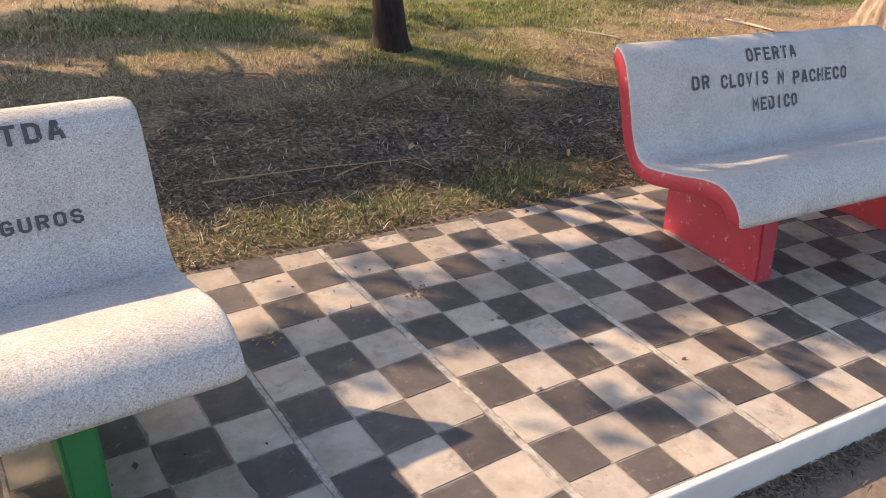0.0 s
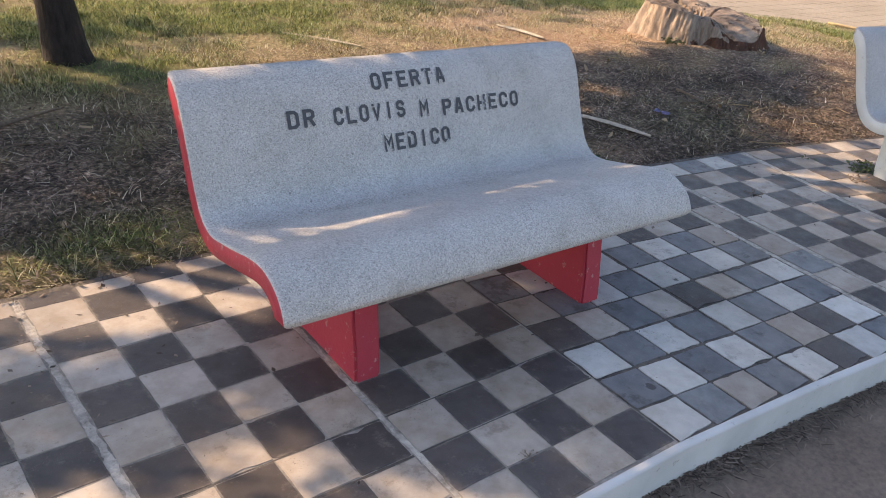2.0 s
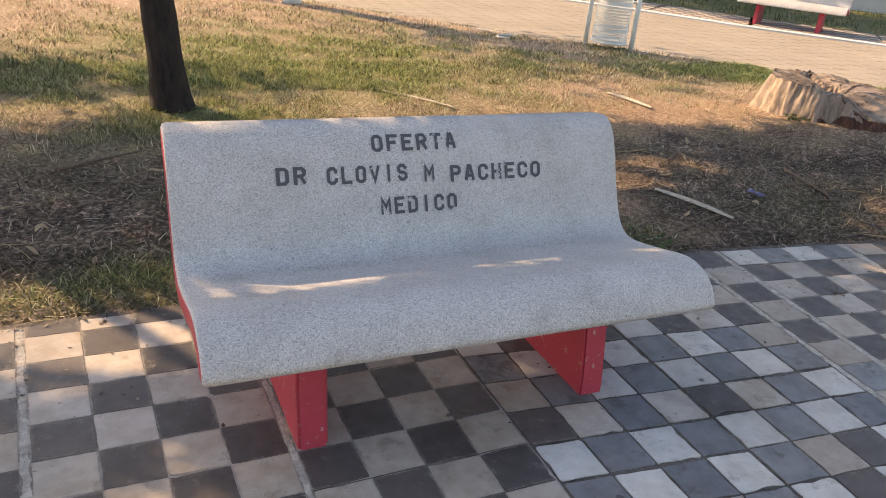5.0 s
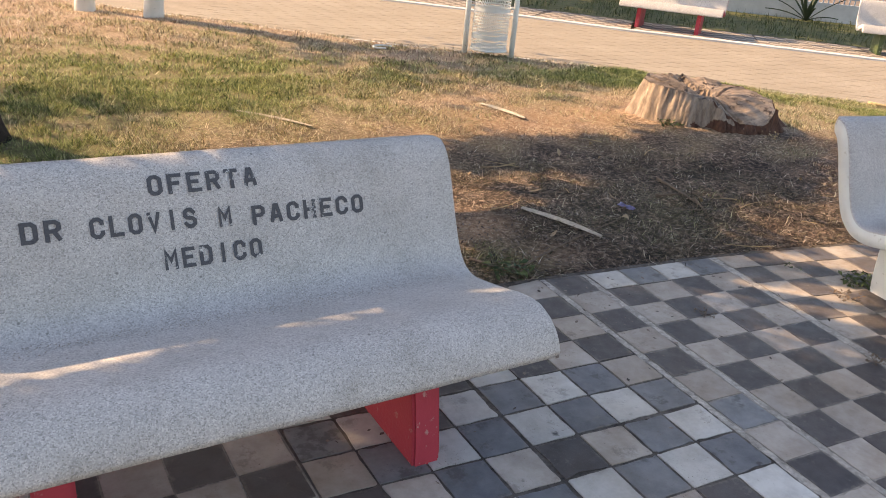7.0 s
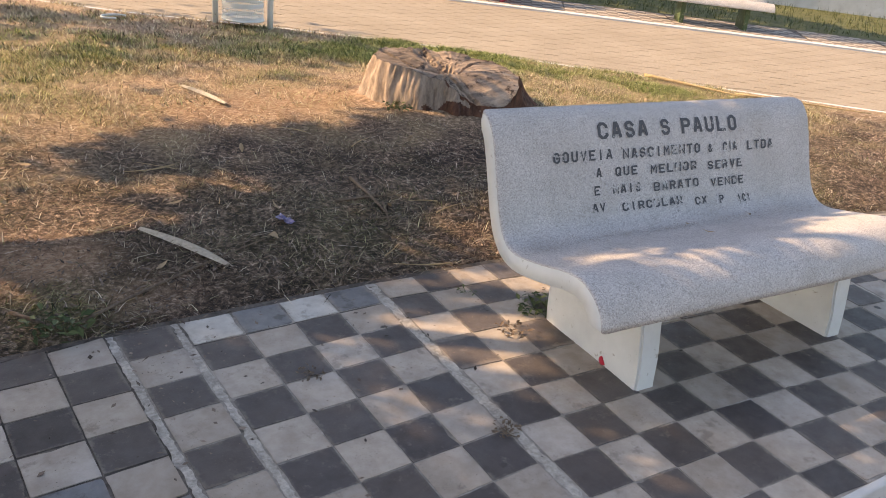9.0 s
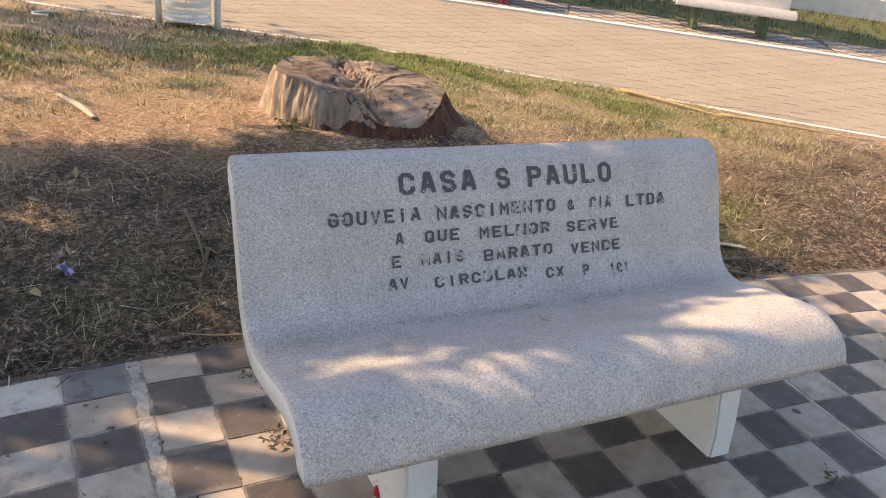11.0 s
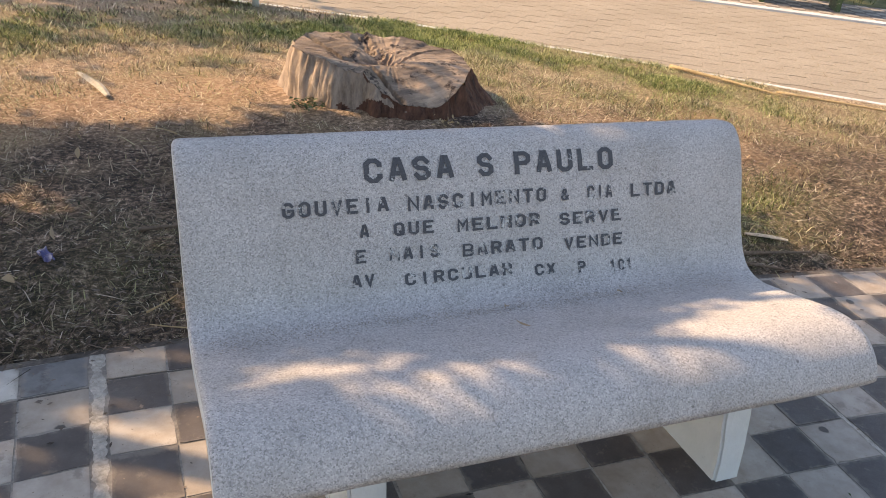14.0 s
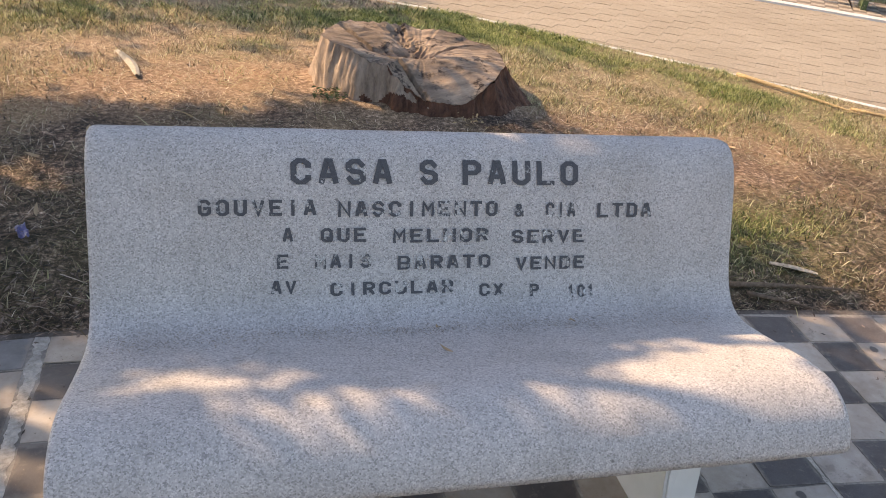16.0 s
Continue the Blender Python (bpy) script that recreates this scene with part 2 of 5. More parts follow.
def make_lawn(name, blades):
    m, nt, b = material(name, 0.9)
    at = nt.nodes.new("ShaderNodeAttribute")
    at.attribute_name = "cover"
    sep = nt.nodes.new("ShaderNodeSeparateXYZ")
    nt.links.new(at.outputs["Vector"], sep.inputs[0])
    p = coords(nt)
    if blades:
        rnd = nt.nodes.new("ShaderNodeNewGeometry").outputs["Random Per Island"]
        # Z blends litter straw to open-lawn straw; shade and sunlight are in these colours
        dry = ramp(nt, rnd, [(0.0, (0.020, 0.013, 0.011)), (0.42, (0.10, 0.062, 0.047)), (0.68, (0.28, 0.195, 0.145)), (0.88, (0.48, 0.385, 0.30)), (1.0, (0.82, 0.72, 0.60))])
        green = ramp(nt, rnd, [(0.0, (0.03, 0.05, 0.014)), (0.5, (0.18, 0.225, 0.06)), (1.0, (0.52, 0.52, 0.23))])
        sunlit_straw = ramp(nt, rnd, [(0.0, (0.06, 0.038, 0.026)), (0.35, (0.29, 0.20, 0.135)), (0.62, (0.60, 0.45, 0.31)), (1.0, (0.94, 0.79, 0.61))])
        c = mix(nt, sep.outputs["Z"], dry, sunlit_straw)
        c = mix(nt, sep.outputs["X"], c, green)
        tr = nt.nodes.new("ShaderNodeBsdfTranslucent")
        nt.links.new(c, tr.inputs[0])
        ms = nt.nodes.new("ShaderNodeMixShader")
        ms.inputs[0].default_value = 0.25
        out = nt.nodes["Material Output"]
        nt.links.new(b.outputs[0], ms.inputs[1])
        nt.links.new(tr.outputs[0], ms.inputs[2])
        nt.links.new(ms.outputs[0], out.inputs[0])
        b.inputs["Roughness"].default_value = 0.7
    else:
        n1 = noise_at(nt, p, 34.0, 8.0, 0.85)
        litter = ramp(nt, n1, [(0.40, (0.012, 0.009, 0.008)), (0.50, (0.07, 0.047, 0.035)), (0.57, (0.25, 0.18, 0.135)), (0.66, (0.60, 0.50, 0.41))])
        earth = ramp(nt, n1, [(0.36, (0.17, 0.09, 0.052)), (0.5, (0.36, 0.22, 0.135)), (0.66, (0.55, 0.39, 0.27))])
        grassy = ramp(nt, n1, [(0.3, (0.06, 0.062, 0.022)), (0.7, (0.30, 0.27, 0.12))])
        broad = ramp(nt, noise_at(nt, p, 3.4, 5.0, 0.65), [(0.36, (0.52, 0.48, 0.46)), (0.5, (1.0, 0.96, 0.93)), (0.66, (1.9, 1.8, 1.75))])
        litter = mix(nt, 1.0, litter, broad, "MULTIPLY")
        sunlit_turf = ramp(nt, n1, [(0.36, (0.08, 0.048, 0.031)), (0.5, (0.33, 0.22, 0.145)), (0.64, (0.68, 0.51, 0.37))])
        # soil likewise: dark shade tone under the trees, pale sunlit tone beyond
        c = mix(nt, sep.outputs["Z"], litter, sunlit_turf)
        c = mix(nt, sep.outputs["X"], c, grassy)
        c = mix(nt, sep.outputs["Y"], c, earth)
        bump(nt, b, noise_at(nt, p, 55.0, 8.0, 0.75), 0.8, 0.02)
    colour(nt, b, c)
    return m


SOIL = make_lawn("lawn_soil", False)
BLADE = make_lawn("lawn_blades", True)


def make_wood(name, lo, hi, scale=(3, 3, 30)):
    m, nt, b = material(name, 0.85)
    p = coords(nt, False)
    mp = nt.nodes.new("ShaderNodeMapping")
    mp.inputs["Scale"].default_value = scale
    nt.links.new(p, mp.inputs[0])
    n = noise_at(nt, mp.outputs[0], 3.0, 8.0, 0.7)
    c = ramp(nt, n, [(0.3, lo), (0.7, hi)])
    colour(nt, b, c)
    bump(nt, b, n, 0.8, 0.03)
    return m


BARK = make_wood("dark_bark", (0.011, 0.008, 0.007), (0.05, 0.034, 0.027), (9, 9, 2.2))
STUMP_SIDE = make_wood("stump_side", (0.10, 0.074, 0.06), (0.50, 0.385, 0.30), (4.5, 4.5, 1.6))
# reddish bark, darkened by the shade of the stump's far-from-sun side
STUMP_DARK = make_wood("stump_shaded_bark", (0.014, 0.008, 0.006), (0.19, 0.088, 0.056), (6, 6, 2.0))
STUMP_TOP = make_wood("stump_cut", (0.17, 0.14, 0.12), (0.52, 0.42, 0.335), (1.6, 9, 5))
nt = STUMP_TOP.node_tree
bs = nt.nodes["Principled BSDF"]
old = bs.inputs["Base Color"].links[0].from_socket
pos = coords(nt, False)
split = grey(nt, noise_at(nt, pos, 7.0, 9.0, 0.8), 0.40, 0.46)
pale = ramp(nt, noise_at(nt, pos, 2.6, 3.0), [(0.4, (0.55, 0.50, 0.46)), (0.6, (1.15, 1.05, 0.95))])
colour(nt, bs, mix(nt, split, (0.05, 0.034, 0.027), mix(nt, 1.0, old, pale, "MULTIPLY")))
STRAW = make_wood("straw", (0.36, 0.25, 0.12), (0.62, 0.47, 0.28), (20, 20, 20))
STALK = make_wood("bleached_stalk", (0.40, 0.34, 0.26), (0.70, 0.62, 0.51), (20, 20, 20))
TWIG = make_wood("twig", (0.10, 0.07, 0.05), (0.30, 0.22, 0.16), (20, 20, 20))


def make_leaf(name, a, b_):
    m, nt, b = material(name, 0.6)
    r = nt.nodes.new("ShaderNodeNewGeometry").outputs["Random Per Island"]
    colour(nt, b, ramp(nt, r, [(0.0, a), (1.0, b_)]))
    return m


LEAF = make_leaf("tree_leaf", (0.03, 0.055, 0.012), (0.09, 0.13, 0.03))
DRY_LEAF = make_leaf("dry_leaf", (0.20, 0.11, 0.05), (0.50, 0.38, 0.24))
FLAKE = make_leaf("leaf_flake", (0.028, 0.018, 0.014), (0.27, 0.20, 0.155))
CRUMB = make_leaf("dust_crumb", (0.17, 0.135, 0.11), (0.40, 0.345, 0.29))
WEED = make_leaf("weed_leaf", (0.035, 0.055, 0.016), (0.11, 0.13, 0.05))
AGAVE = make_leaf("agave_leaf", (0.02, 0.04, 0.025), (0.07, 0.09, 0.05))
FENCE = make_paint("grey_fence", (0.42, 0.45, 0.50), (0.3, 0.2, 0.15), 0.70)
PLASTIC_BLUE = make_paint("blue_plastic", (0.13, 0.125, 0.26), (0.3, 0.3, 0.42), 0.6, 0.4)
PLASTIC_RED = make_paint("red_plastic", (0.62, 0.03, 0.05), (0.5, 0.1, 0.1), 0.9, 0.35)


# ---- small mesh helpers ----
def mesh_of(name, verts, faces, mats, index=None, smooth=False):
    me = bpy.data.meshes.new(name)
    me.from_pydata([tuple(v) for v in verts], [], faces)
    for m in mats:
        me.materials.append(m)
    if index is not None:
        me.polygons.foreach_set("material_index", index)
    if smooth:
        me.polygons.foreach_set("use_smooth", [True] * len(me.polygons))
    me.update()
    return me


def under(name, me, parent=None, label=""):
    ob = new(name, me)
    if parent:
        ob.parent = parent
    return tagged(ob, label)


def part(name, bm, mat, parent, label=""):
    me = bpy.data.meshes.new(name)
    bm.to_mesh(me)
    bm.free()
    me.materials.append(mat)
    return under(name, me, parent, label)


def spline(points, n):
    """A smooth run of n points a span through the points given."""
    p = [Vector(q) for q in points]
    p = [2 * p[0] - p[1]] + p + [2 * p[-1] - p[-2]]
    out = []
    for i in range(1, len(p) - 2):
        for k in range(n):
            t = k / n
            a, b, c, d = p[i - 1:i + 3]
            out.append(0.5 * (2 * b + (c - a) * t + (2 * a - 5 * b + 4 * c - d) * t * t + (3 * b - a - 3 * c + d) * t ** 3))
    out.append(p[-2])
    return out


def tube(bm, pts, radii, sides=8, cap=True):
    rings = []
    for i, (p, r) in enumerate(zip(pts, radii)):
        p = Vector(p)
        d = (Vector(pts[min(i + 1, len(pts) - 1)]) - Vector(pts[max(i - 1, 0)])).normalized()
        side = d.cross(Vector((0.31, 0.22, 0.92))).normalized()
        up = d.cross(side)
        rings.append([bm.verts.new(p + r * (math.cos(a) * side + math.sin(a) * up)) for a in [2 * math.pi * k / sides for k in range(sides)]])
    for a, b in zip(rings, rings[1:]):
        for k in range(sides):
            f = bm.faces.new((a[k], a[(k + 1) % sides], b[(k + 1) % sides], b[k]))
            f.smooth = True
    if cap:
        bm.faces.new(rings[0][::-1])
        bm.faces.new(rings[-1])
    return rings


# ---- ground plan ----
# Joint lines across the tiled walk: centre x, y, turn in degrees, reach to the lawn, reach to the kerb, tiles to the next joint
JOINTS = [
    (-3.67, -0.17, 6.6, 0.83, -0.88, 4),
    (-2.93, -0.09, 6.3, 0.83, -0.88, 4),
    (-2.21, -0.03, 6.0, 0.82, -0.89, 4),
    (-1.49, 0.0, 5.6, 0.80, -0.90, 3),
    (-0.93, 0.0, 5.0, 0.81, -0.90, 4),
    (-0.20, 0.0, 3.0, 0.83, -0.90, 4),
    (0.53, 0.0, 0.0, 0.84, -0.90, 4),
    (1.26, 0.0, -0.8, 0.83, -0.91, 4),
    (1.98, 0.02, -2.5, 0.81, -0.98, 4),
    (2.74, 0.035, -4.7, 0.75, -1.07, 1),
    (2.96, 0.02, -5.4, 0.74, -1.08, 4),
    (3.74, -0.075, -9.6, 0.75, -1.06, 4),
    (4.482, -0.21, -11.0, 0.76, -1.04, 4),
    (5.245, -0.372, -12.5, 0.76, -1.0, 4),
    (6.011, -0.552, -14.5, 0.76, -0.98, 4),
    (6.74, -0.758, -16.5, 0.77, -0.96, 4),
    (7.44, -0.98, -18.5, 0.77, -0.94, 4),
    (8.13, -1.23, -20.5, 0.77, -0.93, 4),
    (8.80, -1.49, -22.5, 0.77, -0.92, 0),
]
T = 0.18


def joint_point(j, v, z=0.0):
    x, y, a = JOINTS[j][:3]
    return Vector((x - math.sin(radians(a)) * v, y + math.cos(radians(a)) * v, z))


def lawn_edge_y(x):
    for j in range(len(JOINTS) - 1):
        p, q = joint_point(j, JOINTS[j][3]), joint_point(j + 1, JOINTS[j + 1][3])
        if p.x <= x <= q.x:
            return p.y + (q.y - p.y) * (x - p.x) / (q.x - p.x)
    p = joint_point(0 if x < 0 else len(JOINTS) - 1, 0.8)
    return p.y + (0.11 if x < 0 else -0.40) * (x - p.x)


# far path: near edge and far kerb
NEAR_EDGE = [(-3.2, 15.6), (1.7, 11.0), (3.66, 8.8), (5.32, 7.0), (6.45, 6.1), (7.45, 5.2), (8.95, 3.3), (9.87, 2.05), (10.7, 1.0), (13.5, -3.0)]
FAR_KERB = [(1.2, 19.5), (6.0, 13.6), (9.4, 9.7), (10.4, 8.3), (11.9, 6.75), (13.1, 5.45), (14.6, 3.9), (15.4, 2.9), (18.0, -0.7)]


def side_of(line, x, y):
    """Signed distance from a line of points, positive beyond it."""
    best, sign = 1e9, 1
    for (ax, ay), (bx, by) in zip(line, line[1:]):
        dx, dy = bx - ax, by - ay
        u = max(0, min(1, ((x - ax) * dx + (y - ay) * dy) / (dx * dx + dy * dy)))
        d = math.hypot(x - ax - u * dx, y - ay - u * dy)
        if d < best:
            best, sign = d, (1 if (x - ax) * -dy + (y - ay) * dx > 0 else -1)
    return best * sign


def bell(x, y, cx, cy, rx, ry):
    return math.exp(-((x - cx) / rx) ** 2 - ((y - cy) / ry) ** 2)


def cover(x, y):
    """How green and how bare the lawn is, and how far its colour turns from shaded litter to sunlit grass."""
    n = noise.noise((x * 1.1, y * 1.1, 3.0))
    n2 = noise.noise((x * 3.3, y * 3.3, 8.0))
    # 0 on tree litter, 1 on open matted grass; also sets painted shade and sun tone
    m = max(0, min(1, (y - lawn_edge_y(x) - 1.3) / 1.2 + 0.7 * n2 + 0.4 * n))
    g = (0.06 + 0.38 * n + 0.34 * n2) * (0.3 + 0.7 * m)
    g += 0.55 * bell(x, y, 7.2, 4.6, 1.9, 0.9) + 0.7 * bell(x, y, 0.6, 4.6, 2.6, 1.6) + 0.3 * bell(x, y, 2.6, 6.4, 1.8, 1.6) + 0.45 * bell(x, y, 7.9, 3.2, 1.2, 1.2)
    g += 0.6 * bell(x, y, 6.9, 0.6, 0.6, 0.4) + 0.6 * bell(x, y, -0.6, 1.0, 1.0, 0.18) + 0.15 * bell(x, y, 3.9, 1.2, 1.0, 0.5) + 0.3 * bell(x, y, 2.6, 4.6, 1.5, 1.5)
    g += 0.5 * bell(x, y, 0.35, 1.05, 0.35, 0.2) + 0.45 * bell(x, y, 8.6, 2.0, 1.0, 1.0) + 0.8 * bell(x, y, 0.75, 3.1, 0.55, 0.35) + 0.6 * bell(x, y, 7.0, 4.4, 1.6, 0.7) + 0.15 * bell(x, y, 4.6, 5.6, 1.8, 0.9) + 0.4 * bell(x, y, 2.7, 1.0, 0.25, 0.2)
    s = 0.8 * bell(x, y, 4.7, 3.0, 1.4, 0.45) + 0.9 * bell(x, y, 2.75, 1.33, 0.28, 0.16) + 0.5 * bell(x, y, 7.6, 1.5, 1.2, 0.8) + 0.5 * bell(x, y, 3.0, 0.95, 0.3, 0.15) + 0.4 * bell(x, y, 2.7, 1.45, 0.3, 0.2) + 0.25 * n2 - 0.05
    return max(0, min(1, g)), max(0, min(1, s)), m


def lawn_z(x, y):
    e = lawn_edge_y(x)
    rise = min(1.0, max(0.0, (y - e) / 0.5))
    f = -side_of(NEAR_EDGE, x, y)
    if f <= 0:
        return -0.06
    swell = min(1.0, max(0.0, (y - e - 0.3) / 2.2)) * min(1.0, f / 1.5)
    z = -0.012 + 0.055 * rise ** 0.6 + 0.055 * swell + 0.10 * bell(x, y, 5.9, 2.5, 1.0, 0.95)
    z += (0.03 * noise.noise((x * 0.7, y * 0.7, 0)) + 0.014 * noise.noise((x * 4, y * 4, 5)) + 0.006 * noise.noise((x * 13, y * 13, 2))) * rise
    return min(z, 0.01 + 0.2 * f)


# ---- the large ground ----
def grid_mesh(name, x0, x1, y0, y1, nx, ny, height, mat, keep=None, follow=False):
    verts, ids = [], {}
    for j in range(ny + 1):
        for i in range(nx + 1):
            x, y = x0 + (x1 - x0) * i / nx, y0 + (y1 - y0) * j / ny
            if follow:
                y = lawn_edge_y(x) + 14.0 * (j / ny) ** 1.35
            ids[i, j] = len(verts)
            verts.append((x, y, height(x, y)))
    faces = [(ids[i, j], ids[i + 1, j], ids[i + 1, j + 1], ids[i, j + 1]) for j in range(ny) for i in range(nx)
             if keep is None or keep(*verts[ids[i, j]][:2]) or keep(*verts[ids[i + 1, j + 1]][:2])]
    return mesh_of(name, verts, faces, [mat], smooth=True)


def add_cover(me):
    a = me.attributes.new("cover", "FLOAT_VECTOR", "POINT")
    vals = []
    for v in me.vertices:
        vals += cover(v.co.x, v.co.y)
    a.data.foreach_set("vector", vals)


far = mesh_of("ground", [(-400, -400, -0.16), (400, -400, -0.16), (400, 400, -0.16), (-400, 400, -0.16)], [(0, 1, 2, 3)], [LANE])
tagged(new("ground", far), "brown earth and concrete ground reaching to the distance", "ground", kind="structure")

lawn_me = grid_mesh("lawn", -7.0, 13.0, -2.6, 14.0, 260, 150, lawn_z, SOIL,
                    lambda x, y: side_of(NEAR_EDGE, x, y) < 0.25, True)
add_cover(lawn_me)
lawn = tagged(new("lawn", lawn_me), "patchy dry lawn with bare reddish earth and litter", "lawn", kind="structure")

lane_me = grid_mesh("lane", -7, 12, -7.5, 1.2, 76, 36, lambda x, y: (-0.125 if -3.6 < x < 8.5 else -0.06) + 0.006 * noise.noise((x * 2, y * 2, 1)), LANE, lambda x, y: y < lawn_edge_y(x) - (1.2 if -3.5 < x < 8.4 else 0.0))
tagged(new("lane", lane_me), "worn brown concrete lane below the kerb", "lane", kind="structure")


# ---- tiled walk, panel by panel ----
def strip_mesh(name, left, right, z0, z1, mat):
    """A band between two runs of points, with a top and two sides."""
    verts, faces = [], []
    n = len(left)
    for p, q in zip(left, right):
        verts += [(p[0], p[1], z0), (p[0], p[1], z1), (q[0], q[1], z1), (q[0], q[1], z0)]
    for i in range(n - 1):
        a = 4 * i
        for k in range(3):
            faces.append((a + k, a + k + 1, a + 5 + k, a + 4 + k))
    faces += [(0, 3, 2, 1), (4 * n - 4, 4 * n - 3, 4 * n - 2, 4 * n - 1)]
    me = mesh_of(name, verts, faces, [mat])
    bm = bmesh.new()
    bm.from_mesh(me)
    bmesh.ops.recalc_face_normals(bm, faces=bm.faces[:])
    bm.to_mesh(me)
    bm.free()
    return me


kerb_in = [joint_point(j, JOINTS[j][4]) for j in range(len(JOINTS))]
kerb_out = [joint_point(j, JOINTS[j][4] - 0.03) for j in range(len(JOINTS))]
ob = tagged(new("kerb", strip_mesh("kerb", kerb_in, kerb_out, -0.2, 0.004, KERB_WHITE)), "white painted concrete kerb with chipped edges", "kerb", kind="structure")
bv = ob.modifiers.new("round", "BEVEL")
bv.width, bv.segments, bv.limit_method = 0.009, 3, "ANGLE"

edge_l = [joint_point(j, JOINTS[j][3]) for j in range(len(JOINTS))]
edge_r = [joint_point(j, JOINTS[j][3] - 0.03) for j in range(len(JOINTS))]
tagged(new("trim", strip_mesh("trim", edge_l, edge_r, -0.05, -0.001, MORTAR)), "thin cement edging between tiles and lawn", "edging", kind="structure")

# rows of tiles slip a little from panel to panel: at the panel's start, at its end
SLIP = {2: (0.05, 0.065), 3: (0.075, 0.125), 4: (-0.042, -0.02), 7: (-0.02, -0.10), 8: (-0.10, -0.172), 9: (-0.005, -0.005), 10: (-0.003, 0.012), 11: (0.0, -0.008), 12: (-0.006, -0.012)}
UPPER_SLIP = {11: (0.035, 0.03), 12: (0.03, 0.02)}
PARITY = {9: 1}
SEAM = {2: 0.008, 3: 0.010, 4: 0.013, 5: 0.014, 6: 0.011, 9: 0.017, 10: 0.016, 11: 0.024, 12: 0.002, 13: 0.002, 14: 0.008}


def tile_mesh(a, b, c, d, gap, rng, worn):
    """One tile between four corners, counter-clockwise, in its own turned frame, with worn, uneven edges and a thin chamfered rim."""
    ctr = (a + b + c + d) / 4
    along_x = ((b - a) + (c - d)).normalized()
    turn = math.atan2(along_x.y, along_x.x)
    back = Matrix.Rotation(-turn, 3, "Z")
    tilt = [rng.uniform(-0.0012, 0.0012) for _ in range(4)]
    corners = [back @ (q - ctr) for q in (a, b, c, d)]
    ring = []
    for i in range(4):
        p, q = corners[i], corners[(i + 1) % 4]
        for t in (0.0, 0.07, 0.3, 0.52, 0.75, 0.93):
            z = tilt[i] + (tilt[(i + 1) % 4] - tilt[i]) * t
            edge = p.lerp(q, t)
            inward = -edge.normalized()
            wear = gap + (rng.uniform(0, 0.003 + 0.004 * worn) if t == 0.0 else abs(rng.gauss(0, 0.0007 + 0.0014 * worn)))
            if rng.random() < 0.012 + 0.03 * worn:
                wear += rng.uniform(0.003, 0.010)
            ring.append((edge + inward * wear, inward, z))
    n = len(ring)
    out = [p + Vector((0, 0, z - 0.014)) for p, u, z in ring]
    top = [p + u * 0.0012 + Vector((0, 0, z)) for p, u, z in ring]
    faces = [tuple(range(n, 2 * n))] + [(i, (i + 1) % n, n + (i + 1) % n, n + i) for i in range(n)]
    return ctr, turn, out + top, faces


